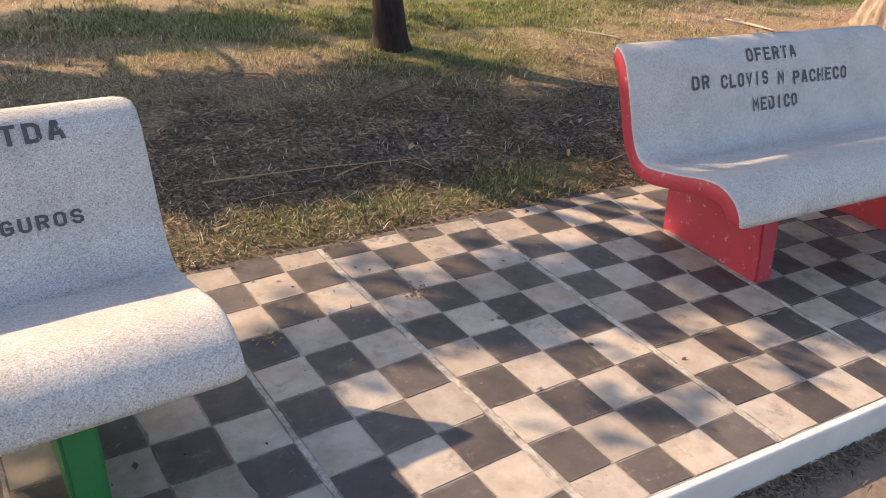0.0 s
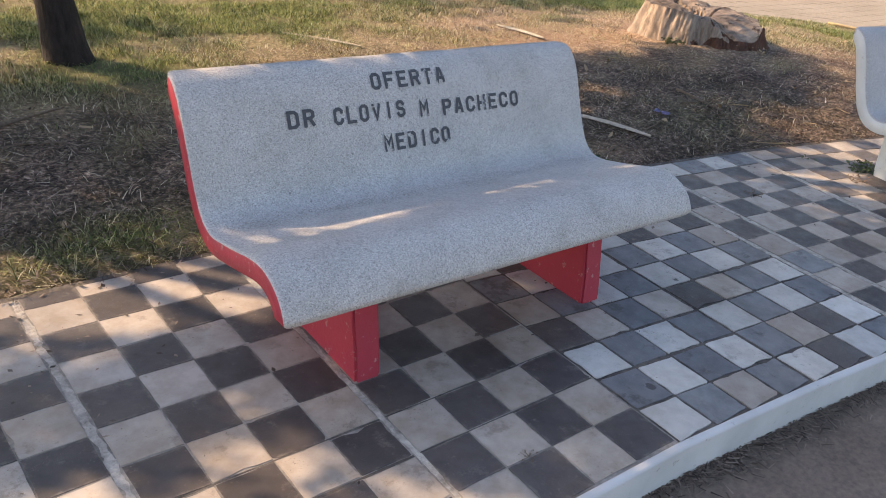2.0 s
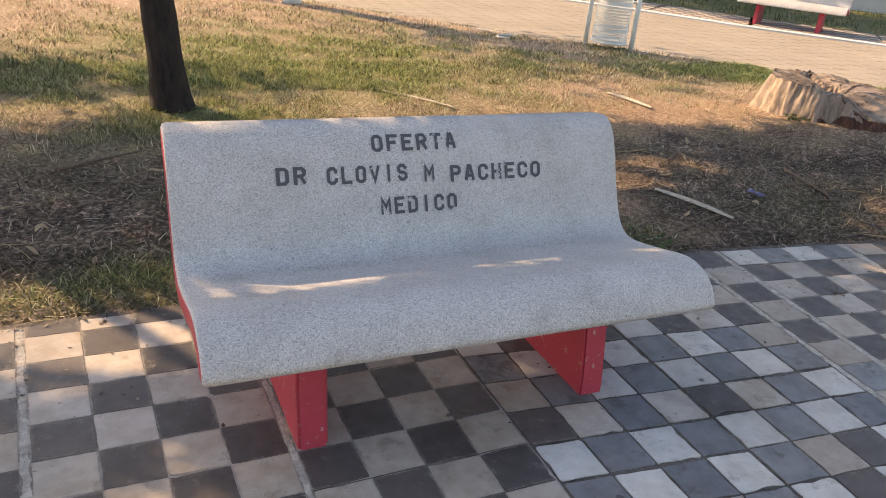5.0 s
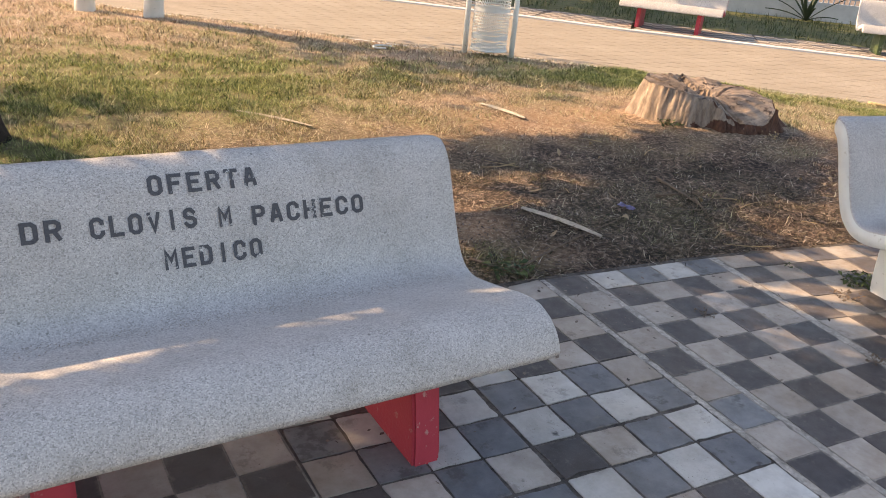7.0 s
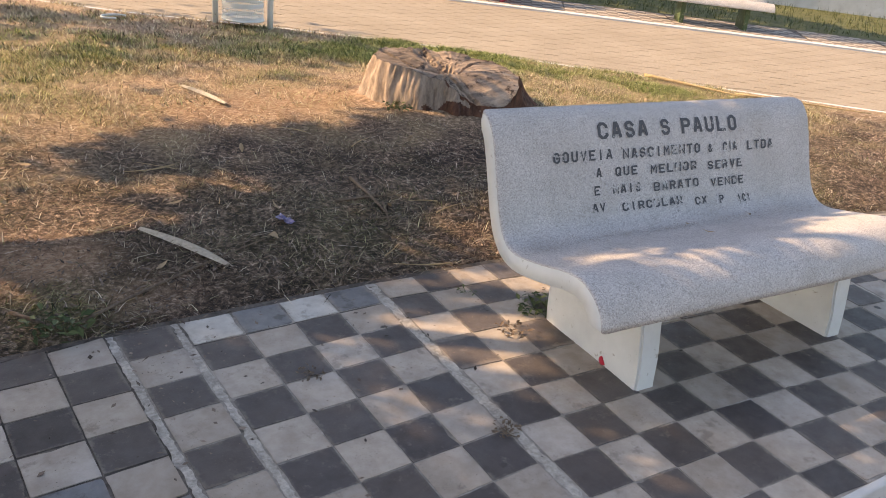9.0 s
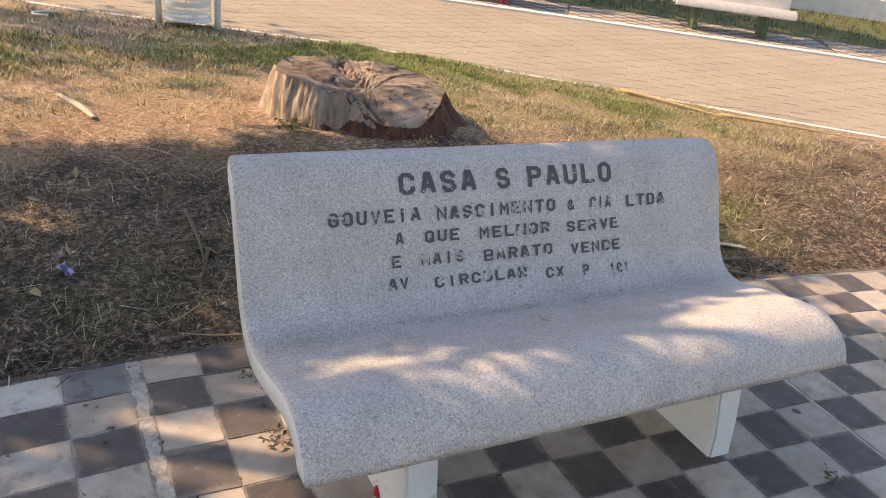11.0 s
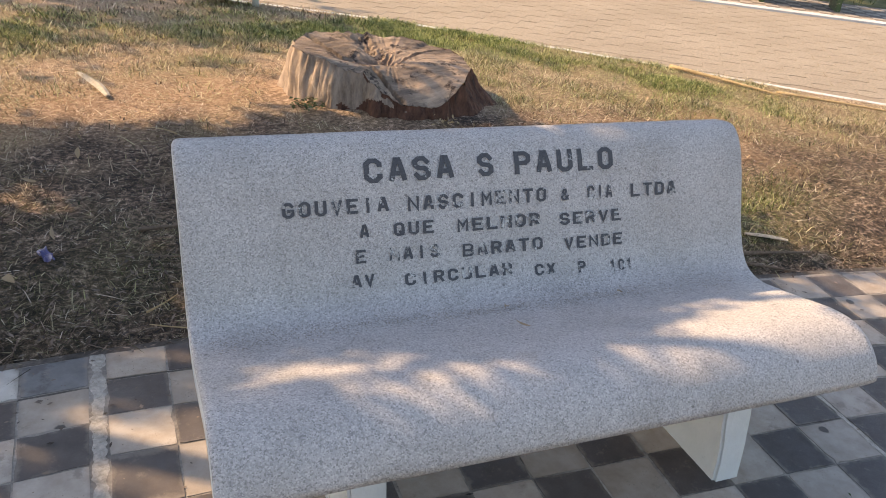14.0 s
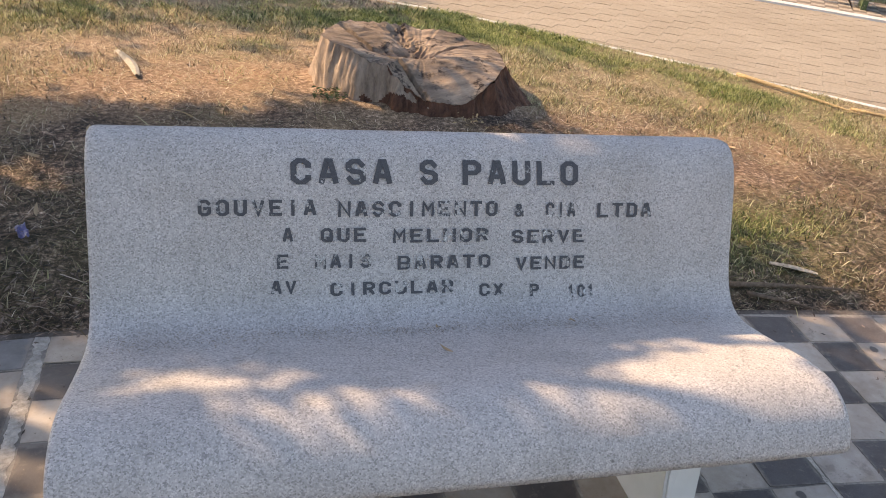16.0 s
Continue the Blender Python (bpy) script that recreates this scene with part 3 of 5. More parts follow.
def lay_panel(j, rng):
    x, y, a, hi, lo, n = JOINTS[j]
    hi2, lo2 = JOINTS[j + 1][3:5]
    seam, seam2 = SEAM.get(j, 0.004), SEAM.get(j + 1, 0.004)
    slip, slip2 = SLIP.get(j, (0.0, 0.0))
    bed = -0.0035 if j in (7, 8) else -0.0016
    verts = [joint_point(j, lo, bed), joint_point(j + 1, lo2, bed), joint_point(j + 1, hi2, bed), joint_point(j, hi, bed)]
    base = [v - Vector((0, 0, 0.15)) for v in verts]
    me = mesh_of("pavement", verts + base, [(0, 1, 2, 3), (0, 4, 5, 1), (1, 5, 6, 2), (2, 6, 7, 3), (3, 7, 4, 0)], [MORTAR if j in (7, 8) else GROUT])
    slab = tagged(new("pavement", me), "walk panel of dark and light square cement tiles", "pavement", "tiled walk panels", "structure")
    along = (joint_point(j + 1, 0) - joint_point(j, 0)).normalized()
    s0, s1 = joint_point(j, hi - 0.03), joint_point(j, lo + 0.004)
    w = along * seam
    if seam > 0.005:
        def wander(i, k):
            return 0.80 + 0.55 * noise.noise((j * 3.1, i * 0.21, k)) + 0.5 * noise.noise((j * 3.1, i * 0.9, k + 4.0))
        ragged = [s0.lerp(s1, i / 130) for i in range(131)]
        strip = strip_mesh("joint_strip", [p - w * max(0.15, wander(i, 0.0)) for i, p in enumerate(ragged)], [p + w * max(0.15, wander(i, 9.0)) for i, p in enumerate(ragged)], -0.03, -0.0008, CEMENT)
        under("joint_strip", strip, slab)

    def at(u, v):
        p, q = joint_point(j, v), joint_point(j + 1, v)
        d = (q - p).normalized()
        return (p + d * seam).lerp(q - d * seam2, u)
    rows = [r for r in range(-8, 7)]
    for r in rows:
        for c in range(n):
            u0, u1 = c / n, (c + 1) / n
            um = (u0 + u1) / 2
            top = hi + (hi2 - hi) * um - 0.03
            bot = lo + (lo2 - lo) * um + 0.003
            low, high = UPPER_SLIP.get(j, (slip, slip2)) if r >= 0 else (slip, slip2)
            sl, sr = (low + (high - low) * u for u in (u0, u1))
            v0, v1 = max(r * T + (sl + sr) / 2, bot), min((r + 1) * T + (sl + sr) / 2, top)
            if (j in (5, 6, 7) and r in (-3, -4)) or (j in (10, 11) and r == 2) or (j == 8 and r == -2):
                crack = rng.uniform(0.003, 0.008)
                if bed > -0.003:
                    rim = [at(u0, v1 - crack), at(um, v1 - crack * rng.uniform(0.6, 1.6)), at(u1, v1 - crack)], [at(u0, v1), at(um, v1 + 0.001), at(u1, v1)]
                    under("open_joint", strip_mesh("open_joint", *rim, -0.01, -0.0009, MORTAR), slab)
                v1 -= crack
            if r == 0 and j in UPPER_SLIP:
                v0 -= low
            if v1 - v0 < 0.025:
                continue
            jit = [rng.uniform(-0.002, 0.002) for _ in range(4)]
            half = (sr - sl) / 2
            skew = [-half if v0 > bot else 0, half if v0 > bot else 0, half if v1 < top else 0, -half if v1 < top else 0]
            jit = [a + e for a, e in zip(jit, skew)]
            q = [at(u0, v0 + jit[0]), at(u1, v0 + jit[1]), at(u1, v1 + jit[2]), at(u0, v1 + jit[3])]
            gap = rng.uniform(0.0008, 0.0019)
            mid = (q[0] + q[2]) / 2
            dark = (c + r + PARITY.get(j, 0)) % 2 == 0
            patched = 1.32 < mid.x < 2.72 and mid.y < 0.42 - 0.30 * (mid.x - 1.3) + 0.05 * noise.noise(mid * 3)
            patched = patched or (j == 10 and r == 3) or (j == 9 and r == -3)
            if patched:
                gap += 0.0013
            ctr, turn, verts, faces = tile_mesh(*q, gap, rng, 1.0 if patched else 0.25)
            mat = (TILE_BLUE if patched else TILE_DARK) if dark else (TILE_PALE if patched else TILE_LIGHT)
            if patched and rng.random() < 0.22:
                mat = TILE_DARK if dark else TILE_LIGHT
            ob = under("tile", mesh_of("tile", verts, faces, [mat]), slab)
            ob.location = ctr
            ob.rotation_euler = (0, 0, turn)


# ---- benches ----
PROFILE = [(0.0, 0.818), (-0.05, 0.803), (-0.095, 0.757), (-0.128, 0.69), (-0.16, 0.61), (-0.20, 0.51), (-0.237, 0.44), (-0.28, 0.40), (-0.34, 0.388),
           (-0.42, 0.402), (-0.52, 0.425), (-0.63, 0.452), (-0.71, 0.458), (-0.775, 0.437), (-0.82, 0.40), (-0.845, 0.355), (-0.848, 0.335)]


class Curve:
    """The bench's front profile by arc length, from the top of the back to the lip."""
    def __init__(self, rise):
        self.p = [Vector((q.x, q.y * rise, 0)) for q in spline([(d, z, 0) for d, z in PROFILE], 6)]
        self.s = [0.0]
        for a, b in zip(self.p, self.p[1:]):
            self.s.append(self.s[-1] + (b - a).length)

    def at(self, s):
        s = max(0, min(self.s[-1] - 1e-6, s))
        i = int(np.searchsorted(self.s, s, side="right")) - 1
        f = (s - self.s[i]) / (self.s[i + 1] - self.s[i])
        p = self.p[i].lerp(self.p[i + 1], f)
        i0, i1 = max(0, i - 2), min(len(self.p) - 1, i + 3)
        t = (self.p[i1] - self.p[i0]).normalized()
        return p, Vector((t.y, -t.x, 0))

    def s_at_z(self, z):
        for i in range(len(self.p) - 1):
            if self.p[i].y >= z > self.p[i + 1].y:
                return self.s[i] + (self.p[i].y - z) / (self.p[i].y - self.p[i + 1].y) * (self.s[i + 1] - self.s[i])
        return 0.3


def bench_shell(cv, length, thick, front, paint, seed):
    """The one-piece seat and back: a bent slab with rounded corners."""
    total = cv.s[-1]
    us = [0, 0.006, 0.016, 0.03, 0.055] + list(np.linspace(0.09, length - 0.09, 15)) + [length - q for q in (0.055, 0.03, 0.016, 0.006, 0)]
    m = 56
    verts, faces, idx = [], [], []
    rows = len(us)
    for side in (0, 1):
        for x in us:
            e = min(x, length - x)
            r = 0.022 if x < length / 2 else 0.06
            trim = r - math.sqrt(max(0, r * r - (r - min(e, r)) ** 2))
            for k in range(m + 1):
                f = k / m
                s = trim + f * (total - 1.25 * trim)
                p, nrm = cv.at(s)
                end = min(f, 1 - f)
                t = thick * (1.0 if end > 0.04 else 0.55 + 0.45 * math.sqrt(max(0, 1 - (1 - end / 0.04) ** 2)))
                round_x = 0.006 * max(0, 1 - e / 0.012) ** 2
                w = 0.0025 * noise.noise((x * 5 + seed, s * 5, seed)) + 0.001 * noise.noise((x * 40, s * 40, seed))
                o = (-round_x + w) if side == 0 else -(t - round_x) + w
                q = p + nrm * o
                verts.append((x, q.x, q.y))
    off = rows * (m + 1)
    for i in range(rows - 1):
        for k in range(m):
            a = i * (m + 1) + k
            faces.append((a, a + m + 1, a + m + 2, a + 1))
            idx.append(0)
            faces.append((off + a, off + a + 1, off + a + m + 2, off + a + m + 1))
            idx.append(1)
    for k in range(m):
        for i, flip in ((0, False), (rows - 1, True)):
            a = i * (m + 1) + k
            q = (a, a + 1, off + a + 1, off + a)
            faces.append(q[::-1] if flip else q)
            idx.append(1)
    for i in range(rows - 1):
        for k in (0, m):
            a = i * (m + 1) + k
            b = a + m + 1
            q = (a, off + a, off + b, b)
            faces.append(q if k == 0 else q[::-1])
            idx.append(0)
    return mesh_of("seat_shell", verts, faces, [front, paint], idx, True)


def bench_leg(x0, x1, mat, rise, seed):
    """A cast slab leg, wider at the top, with a lean to the front."""
    bm = bmesh.new()
    prof = [(-0.215, -0.02), (-0.20, 0.12), (-0.195, 0.31 * rise), (-0.30, 0.325 * rise), (-0.45, 0.342 * rise), (-0.64, 0.378 * rise), (-0.715, 0.375 * rise), (-0.738, 0.24), (-0.758, 0.12), (-0.772, -0.02)]
    a = [bm.verts.new((x0, d, z)) for d, z in prof]
    b = [bm.verts.new((x1, d, z)) for d, z in prof]
    bm.faces.new(a)
    bm.faces.new(b[::-1])
    for i in range(len(prof)):
        k = (i + 1) % len(prof)
        bm.faces.new((a[i], b[i], b[k], a[k]))
    bmesh.ops.recalc_face_normals(bm, faces=bm.faces[:])
    bmesh.ops.subdivide_edges(bm, edges=bm.edges[:], cuts=2)
    for v in bm.verts:
        n = noise.noise_vector(v.co * 9 + Vector((seed, 0, 0)))
        v.co += n * 0.004
    bmesh.ops.bevel(bm, geom=[e for e in bm.edges if e.is_manifold and e.calc_face_angle() > 0.6], offset=0.008, segments=2, affect="EDGES")
    return bm


GLYPHS = {}
# centre lines of cut-corner block capitals in a unit box
OCT = [(0.3, 0), (0.7, 0), (1, 0.16), (1, 0.84), (0.7, 1), (0.3, 1), (0, 0.84), (0, 0.16), (0.3, 0)]
BOWL = [(0, 1), (0.72, 1), (1, 0.86), (1, 0.62), (0.72, 0.48), (0, 0.48)]
STROKES = {
    "O": [OCT], "Q": [OCT, [(0.6, 0.28), (1.0, -0.02)]], "0": [OCT], "D": [[(0, 0), (0.7, 0), (1, 0.16), (1, 0.84), (0.7, 1), (0, 1), (0, 0)]],
    "C": [[(1, 0.22), (1, 0.16), (0.7, 0), (0.3, 0), (0, 0.16), (0, 0.84), (0.3, 1), (0.7, 1), (1, 0.84), (1, 0.78)]],
    "G": [[(1, 0.80), (0.7, 1), (0.3, 1), (0, 0.84), (0, 0.16), (0.3, 0), (0.7, 0), (1, 0.16), (1, 0.46), (0.55, 0.46)]],
    "S": [[(1, 0.80), (0.7, 1), (0.3, 1), (0, 0.86), (0, 0.64), (0.25, 0.52), (0.75, 0.48), (1, 0.36), (1, 0.14), (0.7, 0), (0.3, 0), (0, 0.20)]],
    "U": [[(0, 1), (0, 0.16), (0.3, 0), (0.7, 0), (1, 0.16), (1, 1)]], "L": [[(0, 1), (0, 0), (1, 0)]], "I": [[(0.5, 0), (0.5, 1)]], "1": [[(0.1, 0.8), (0.5, 1), (0.5, 0)]],
    "F": [[(0, 0), (0, 1), (1, 1)], [(0.0, 0.52), (0.75, 0.52)]], "E": [[(1, 0), (0, 0), (0, 1), (1, 1)], [(0.0, 0.52), (0.75, 0.52)]], "T": [[(0, 1), (1, 1)], [(0.5, 0), (0.5, 1)]],
    "H": [[(0, 0), (0, 1)], [(1, 0), (1, 1)], [(0, 0.5), (1, 0.5)]], "A": [[(0, 0), (0.38, 1), (0.62, 1), (1, 0)], [(0.14, 0.30), (0.86, 0.30)]],
    "M": [[(0, 0), (0, 1), (0.5, 0.42), (1, 1), (1, 0)]], "N": [[(0, 0), (0, 1), (1, 0), (1, 1)]], "V": [[(0, 1), (0.5, 0), (1, 1)]], "X": [[(0, 0), (1, 1)], [(0, 1), (1, 0)]],
    "P": [[(0, 0), (0, 1)], BOWL], "R": [[(0, 0), (0, 1)], BOWL, [(0.55, 0.48), (1, 0)]],
    "B": [[(0, 0), (0, 1)], BOWL, [(0.72, 0.48), (1, 0.38), (1, 0.14), (0.72, 0), (0, 0)]],
    "&": [[(1, 0), (0.2, 0.72), (0.3, 1), (0.6, 1), (0.7, 0.75), (0, 0.3), (0.2, 0), (0.6, 0), (1, 0.4)]],
}


def glyph(ch):
    """One capital as mitred bands along its centre lines: points in a unit box with a lift, and faces."""
    if ch not in GLYPHS:
        wide, t = 0.66, 0.19 if ch not in "MNB&" else 0.155
        verts, faces = [], []
        for lift, line in enumerate(STROKES[ch]):
            pts = [Vector((t / 2 + x * (wide - t), t / 2 + y * (1 - t), 0)) for x, y in line]
            closed = (pts[0] - pts[-1]).length < 1e-6
            if not closed:
                for e, i in ((0, 1), (-1, -2)):
                    d = (pts[e] - pts[i]).normalized()
                    pts[e] = pts[e] + d * t * 0.5 * (1.0 if max(abs(d.x), abs(d.y)) > 0.99 else 0.6)
            sides = []
            for i, p in enumerate(pts):
                before = pts[i - 1] if i else (pts[-2] if closed else None)
                after = pts[i + 1] if i + 1 < len(pts) else (pts[1] if closed else None)
                d0 = (p - before).normalized() if before else (after - p).normalized()
                d1 = (after - p).normalized() if after else d0
                n0, n1 = Vector((-d0.y, d0.x, 0)), Vector((-d1.y, d1.x, 0))
                m = (n0 + n1).normalized()
                sides.append(m * (t / 2) / max(0.45, m.dot(n0)))
            for i in range(len(pts) - 1):
                cuts = max(1, int((pts[i + 1] - pts[i]).length / 0.22))
                for c in range(cuts):
                    k = len(verts)
                    for f, sg in ((c / cuts, -1), ((c + 1) / cuts, -1), ((c + 1) / cuts, 1), (c / cuts, 1)):
                        q = pts[i].lerp(pts[i + 1], f) + sg * sides[i].lerp(sides[i + 1], f)
                        verts.append((max(0.0, min(1.0, q.x / wide)), q.y, lift * 0.0004 + (i % 2) * 0.00015))
                    faces.append((k, k + 1, k + 2, k + 3))
        GLYPHS[ch] = (verts, faces)
    return GLYPHS[ch]


def lettering(word, x0, x1, z_low, height, cv, mat, parent, slope=0.0):
    """One word of inlaid block capitals of even width that follow the curve of the back."""
    n = len(word)
    pitch = (x1 - x0) / (n - 0.26) if n > 1 else x1 - x0
    wide = 0.74 * pitch if n > 1 else pitch
    for k, ch in enumerate(word):
        v, f = glyph(ch)
        w = wide * (0.9 if ch in "I1" else 1.0)
        left = x0 + k * pitch + (wide - w) / 2
        s_low = cv.s_at_z(z_low + slope * (left - x0))
        verts = []
        for gx, gy, lift in v:
            p, nrm = cv.at(s_low - gy * height)
            q = p + nrm * (0.0032 + lift)
            verts.append((left + gx * w, q.x, q.y))
        under("letter", mesh_of("letter", verts, f, [mat]), parent)


def bench(place, length, rise, legs, front, paint, leg_mat, lines, letter, label, seed):
    """A cast terrazzo bench: shell, two legs, lettering. Its origin is under the top corner of the back, at the near end."""
    cv = Curve(rise)
    root = tagged(new("bench"), label, "bench", "benches along the walk")
    root.matrix_world = place
    under("seat_shell", bench_shell(cv, length, 0.072, front, paint, seed), root)
    for k, (a, b) in enumerate(legs):
        part("leg", bench_leg(a, b, leg_mat, rise, seed + k), leg_mat, root)
    for text, a, b, z, h in lines:
        lettering(text, a, b, z, h, cv, LETTER if h > 0.06 else letter, root)
    return root


B1 = pose(0.271, 0.595, 0, 0, 0, -0.5)
bench(B1, 1.76, 1.0, [(0.282, 0.376), (1.302, 1.396)], GRANITE, RED, RED,
      [("OFERTA", 0.703, 1.035, 0.722, 0.062), ("DR", 0.352, 0.457, 0.628, 0.062), ("CLOVIS", 0.530, 0.832, 0.622, 0.062), ("M", 0.899, 0.939, 0.614, 0.062),
       ("PACHECO", 1.005, 1.392, 0.608, 0.062), ("MEDICO", 0.722, 1.024, 0.512, 0.062)], LETTER,
      "grey terrazzo bench with red painted legs and dark lettering", 1.0)
A2 = -11.0
back2 = Vector((3.9, -0.555, 0)) + 0.865 * Vector((math.sin(radians(-A2)), math.cos(radians(-A2)), 0))
B2 = pose(back2.x, back2.y, 0, 0, 0, A2)
bench(B2, 1.82, 1.035, [(0.308, 0.402), (1.412, 1.506)], GRANITE_B, WHITE, WHITE,
      [("CASA", 0.497, 0.766, 0.737, 0.068), ("S", 0.842, 0.892, 0.737, 0.068), ("PAULO", 0.962, 1.305, 0.737, 0.068),
       ("GOUVEIA", 0.264, 0.563, 0.661, 0.042), ("NASCIMENTO", 0.620, 1.065, 0.657, 0.042), ("&", 1.115, 1.144, 0.655, 0.036), ("CIA", 1.210, 1.300, 0.653, 0.042), ("LTDA", 1.368, 1.542, 0.651, 0.042),
       ("A", 0.475, 0.502, 0.596, 0.038), ("QUE", 0.574, 0.695, 0.594, 0.038), ("MELHOR", 0.769, 1.040, 0.590, 0.038), ("SERVE", 1.110, 1.330, 0.584, 0.038),
       ("E", 0.460, 0.489, 0.530, 0.038), ("MAIS", 0.558, 0.710, 0.528, 0.038), ("BARATO", 0.783, 1.048, 0.521, 0.038), ("VENDE", 1.124, 1.334, 0.513, 0.038),
       ("AV", 0.443, 0.509, 0.469, 0.036), ("CIRCULAR", 0.599, 0.940, 0.461, 0.036), ("CX", 1.016, 1.087, 0.450, 0.036), ("P", 1.167, 1.194, 0.446, 0.036), ("101", 1.283, 1.367, 0.441, 0.036)], LETTER_WORN,
      "grey terrazzo bench with white painted legs and worn lettering", 7.0)
A0 = 5.5
u0 = Vector((math.cos(radians(A0)), math.sin(radians(A0)), 0))
w0 = Vector((-u0.y, u0.x, 0))
right0 = Vector((-1.613, -0.382, 0)) + 0.85 * w0
place0 = right0 - 1.78 * u0
B0 = pose(place0.x, place0.y, 0, 0, 0, A0)
bench(B0, 1.78, 1.0, [(0.32, 0.41), (1.35, 1.44)], GRANITE, YELLOW, GREEN,
      [("LTDA", 1.352, 1.574, 0.744, 0.058), ("SEGUROS", 1.272, 1.571, 0.527, 0.041)], LETTER,
      "grey terrazzo bench with green painted legs and dark lettering", 13.0)


# ---- trees ----
def shade_wanted(x, y):
    """How leafy the crowns are along the sun's way to a spot on the ground."""
    wob = 0.10 * noise.noise((x * 2.1, y * 2.1, 7.0))
    x, y = x + wob, y + 0.6 * wob
    d = 1.6 * bell(x, y, 1.75, -0.45, 1.05, 0.75) + 1.3 * bell(x, y, 2.6, -0.15, 0.7, 0.85)
    d += 1.3 * bell(x, y, -0.25, 0.08, 0.75, 0.26) + 1.1 * bell(x, y, 0.5, -0.42, 0.28, 0.22) + 0.8 * bell(x, y, -0.45, -0.6, 0.4, 0.07)
    d += 0.7 * bell(x, y, -0.85, 0.62, 0.12, 0.3) + 0.6 * bell(x, y, -0.15, 0.58, 0.2, 0.25) + 0.7 * bell(x, y, -1.2, 0.12, 0.2, 0.12)
    d += 1.6 * bell(x, y, -0.6, 1.75, 1.9, 0.46) + 1.1 * bell(x, y, 0.6, 1.6, 0.7, 0.45) + 1.3 * bell(x, y, -1.9, 2.5, 1.3, 0.5) + 0.9 * bell(x, y, 0.2, 2.6, 0.9, 0.3)
    d += 1.8 * bell(x, y, 4.65, 1.82, 0.95, 0.50) + 1.3 * bell(x, y, 5.3, 1.75, 0.7, 0.45) + 1.0 * bell(x, y, 3.6, 1.1, 0.8, 0.4) + 1.0 * bell(x, y, 3.8, 2.4, 0.4, 0.25)
    d += 0.85 * bell(x, y, 3.5, 0.35, 0.7, 0.5) + 0.8 * bell(x, y, 3.3, -0.4, 0.5, 0.4) + 1.7 * bell(x, y, 4.75, -0.55, 0.65, 0.42) + 1.5 * bell(x, y, 5.5, -0.55, 0.6, 0.42)
    d += 1.1 * bell(x, y, 5.3, -1.2, 1.0, 0.4) + 1.2 * bell(x, y, 6.1, 0.0, 0.6, 0.75)
    d += 1.2 * bell(x, y, -1.1, 4.4, 1.3, 0.6)
    d += 0.5 * bell(x, y, -0.5, 3.9, 1.8, 0.35) + 1.6 * bell(x, y, -1.85, 0.02, 0.45, 0.2)
    # gaps
    d -= 1.2 * bell(x, y, -1.9, -0.55, 0.9, 0.35)
    d -= 0.8 * bell(x, y, -0.55, -0.42, 0.5, 0.12) + 0.5 * bell(x, y, -0.2, -0.8, 0.8, 0.14) + 1.6 * bell(x, y, 0.3, 0.58, 0.45, 0.17) + 0.8 * bell(x, y, -1.0, 0.5, 0.1, 0.3)
    d -= 2.6 * bell(x, y, 1.15, -0.35, 0.55, 0.11) + 3.2 * bell(x, y, 1.82, -0.43, 0.26, 0.13) + 1.2 * bell(x, y, 2.44, -0.67, 0.22, 0.10) + 1.8 * bell(x, y, 2.72, 1.40, 0.36, 0.17) + 1.0 * bell(x, y, 2.98, 0.53, 0.3, 0.10)
    d -= 0.9 * bell(x, y, -1.0, 1.0, 0.8, 0.14) + 0.8 * bell(x, y, -0.5, 1.45, 0.5, 0.07) + 1.5 * bell(x, y, 3.55, 1.84, 0.45, 0.13) + 1.5 * bell(x, y, 3.2, 1.40, 0.3, 0.12) + 0.8 * bell(x, y, 4.2, 1.35, 0.15, 0.08)
    d -= 1.6 * bell(x, y, 3.6, 0.27, 0.38, 0.10) + 2.0 * bell(x, y, 4.05, -0.10, 0.22, 0.22) + 0.7 * bell(x, y, 3.3, -0.07, 0.25, 0.08)
    d -= 3.0 * bell(x, y, 4.58, -0.75, 0.23, 0.12) + 2.2 * bell(x, y, 4.97, -1.02, 0.24, 0.14) + 2.8 * bell(x, y, 5.5, -1.13, 0.26, 0.16) + 2.4 * bell(x, y, 5.9, -1.1, 0.26, 0.17) + 1.0 * bell(x, y, 5.75, -0.88, 0.2, 0.07)
    d -= 1.6 * bell(x, y, 5.65, 2.62, 0.8, 0.40) + 0.7 * bell(x, y, 4.7, 2.85, 0.6, 0.25)
    return max(0.0, min(1.0, d))


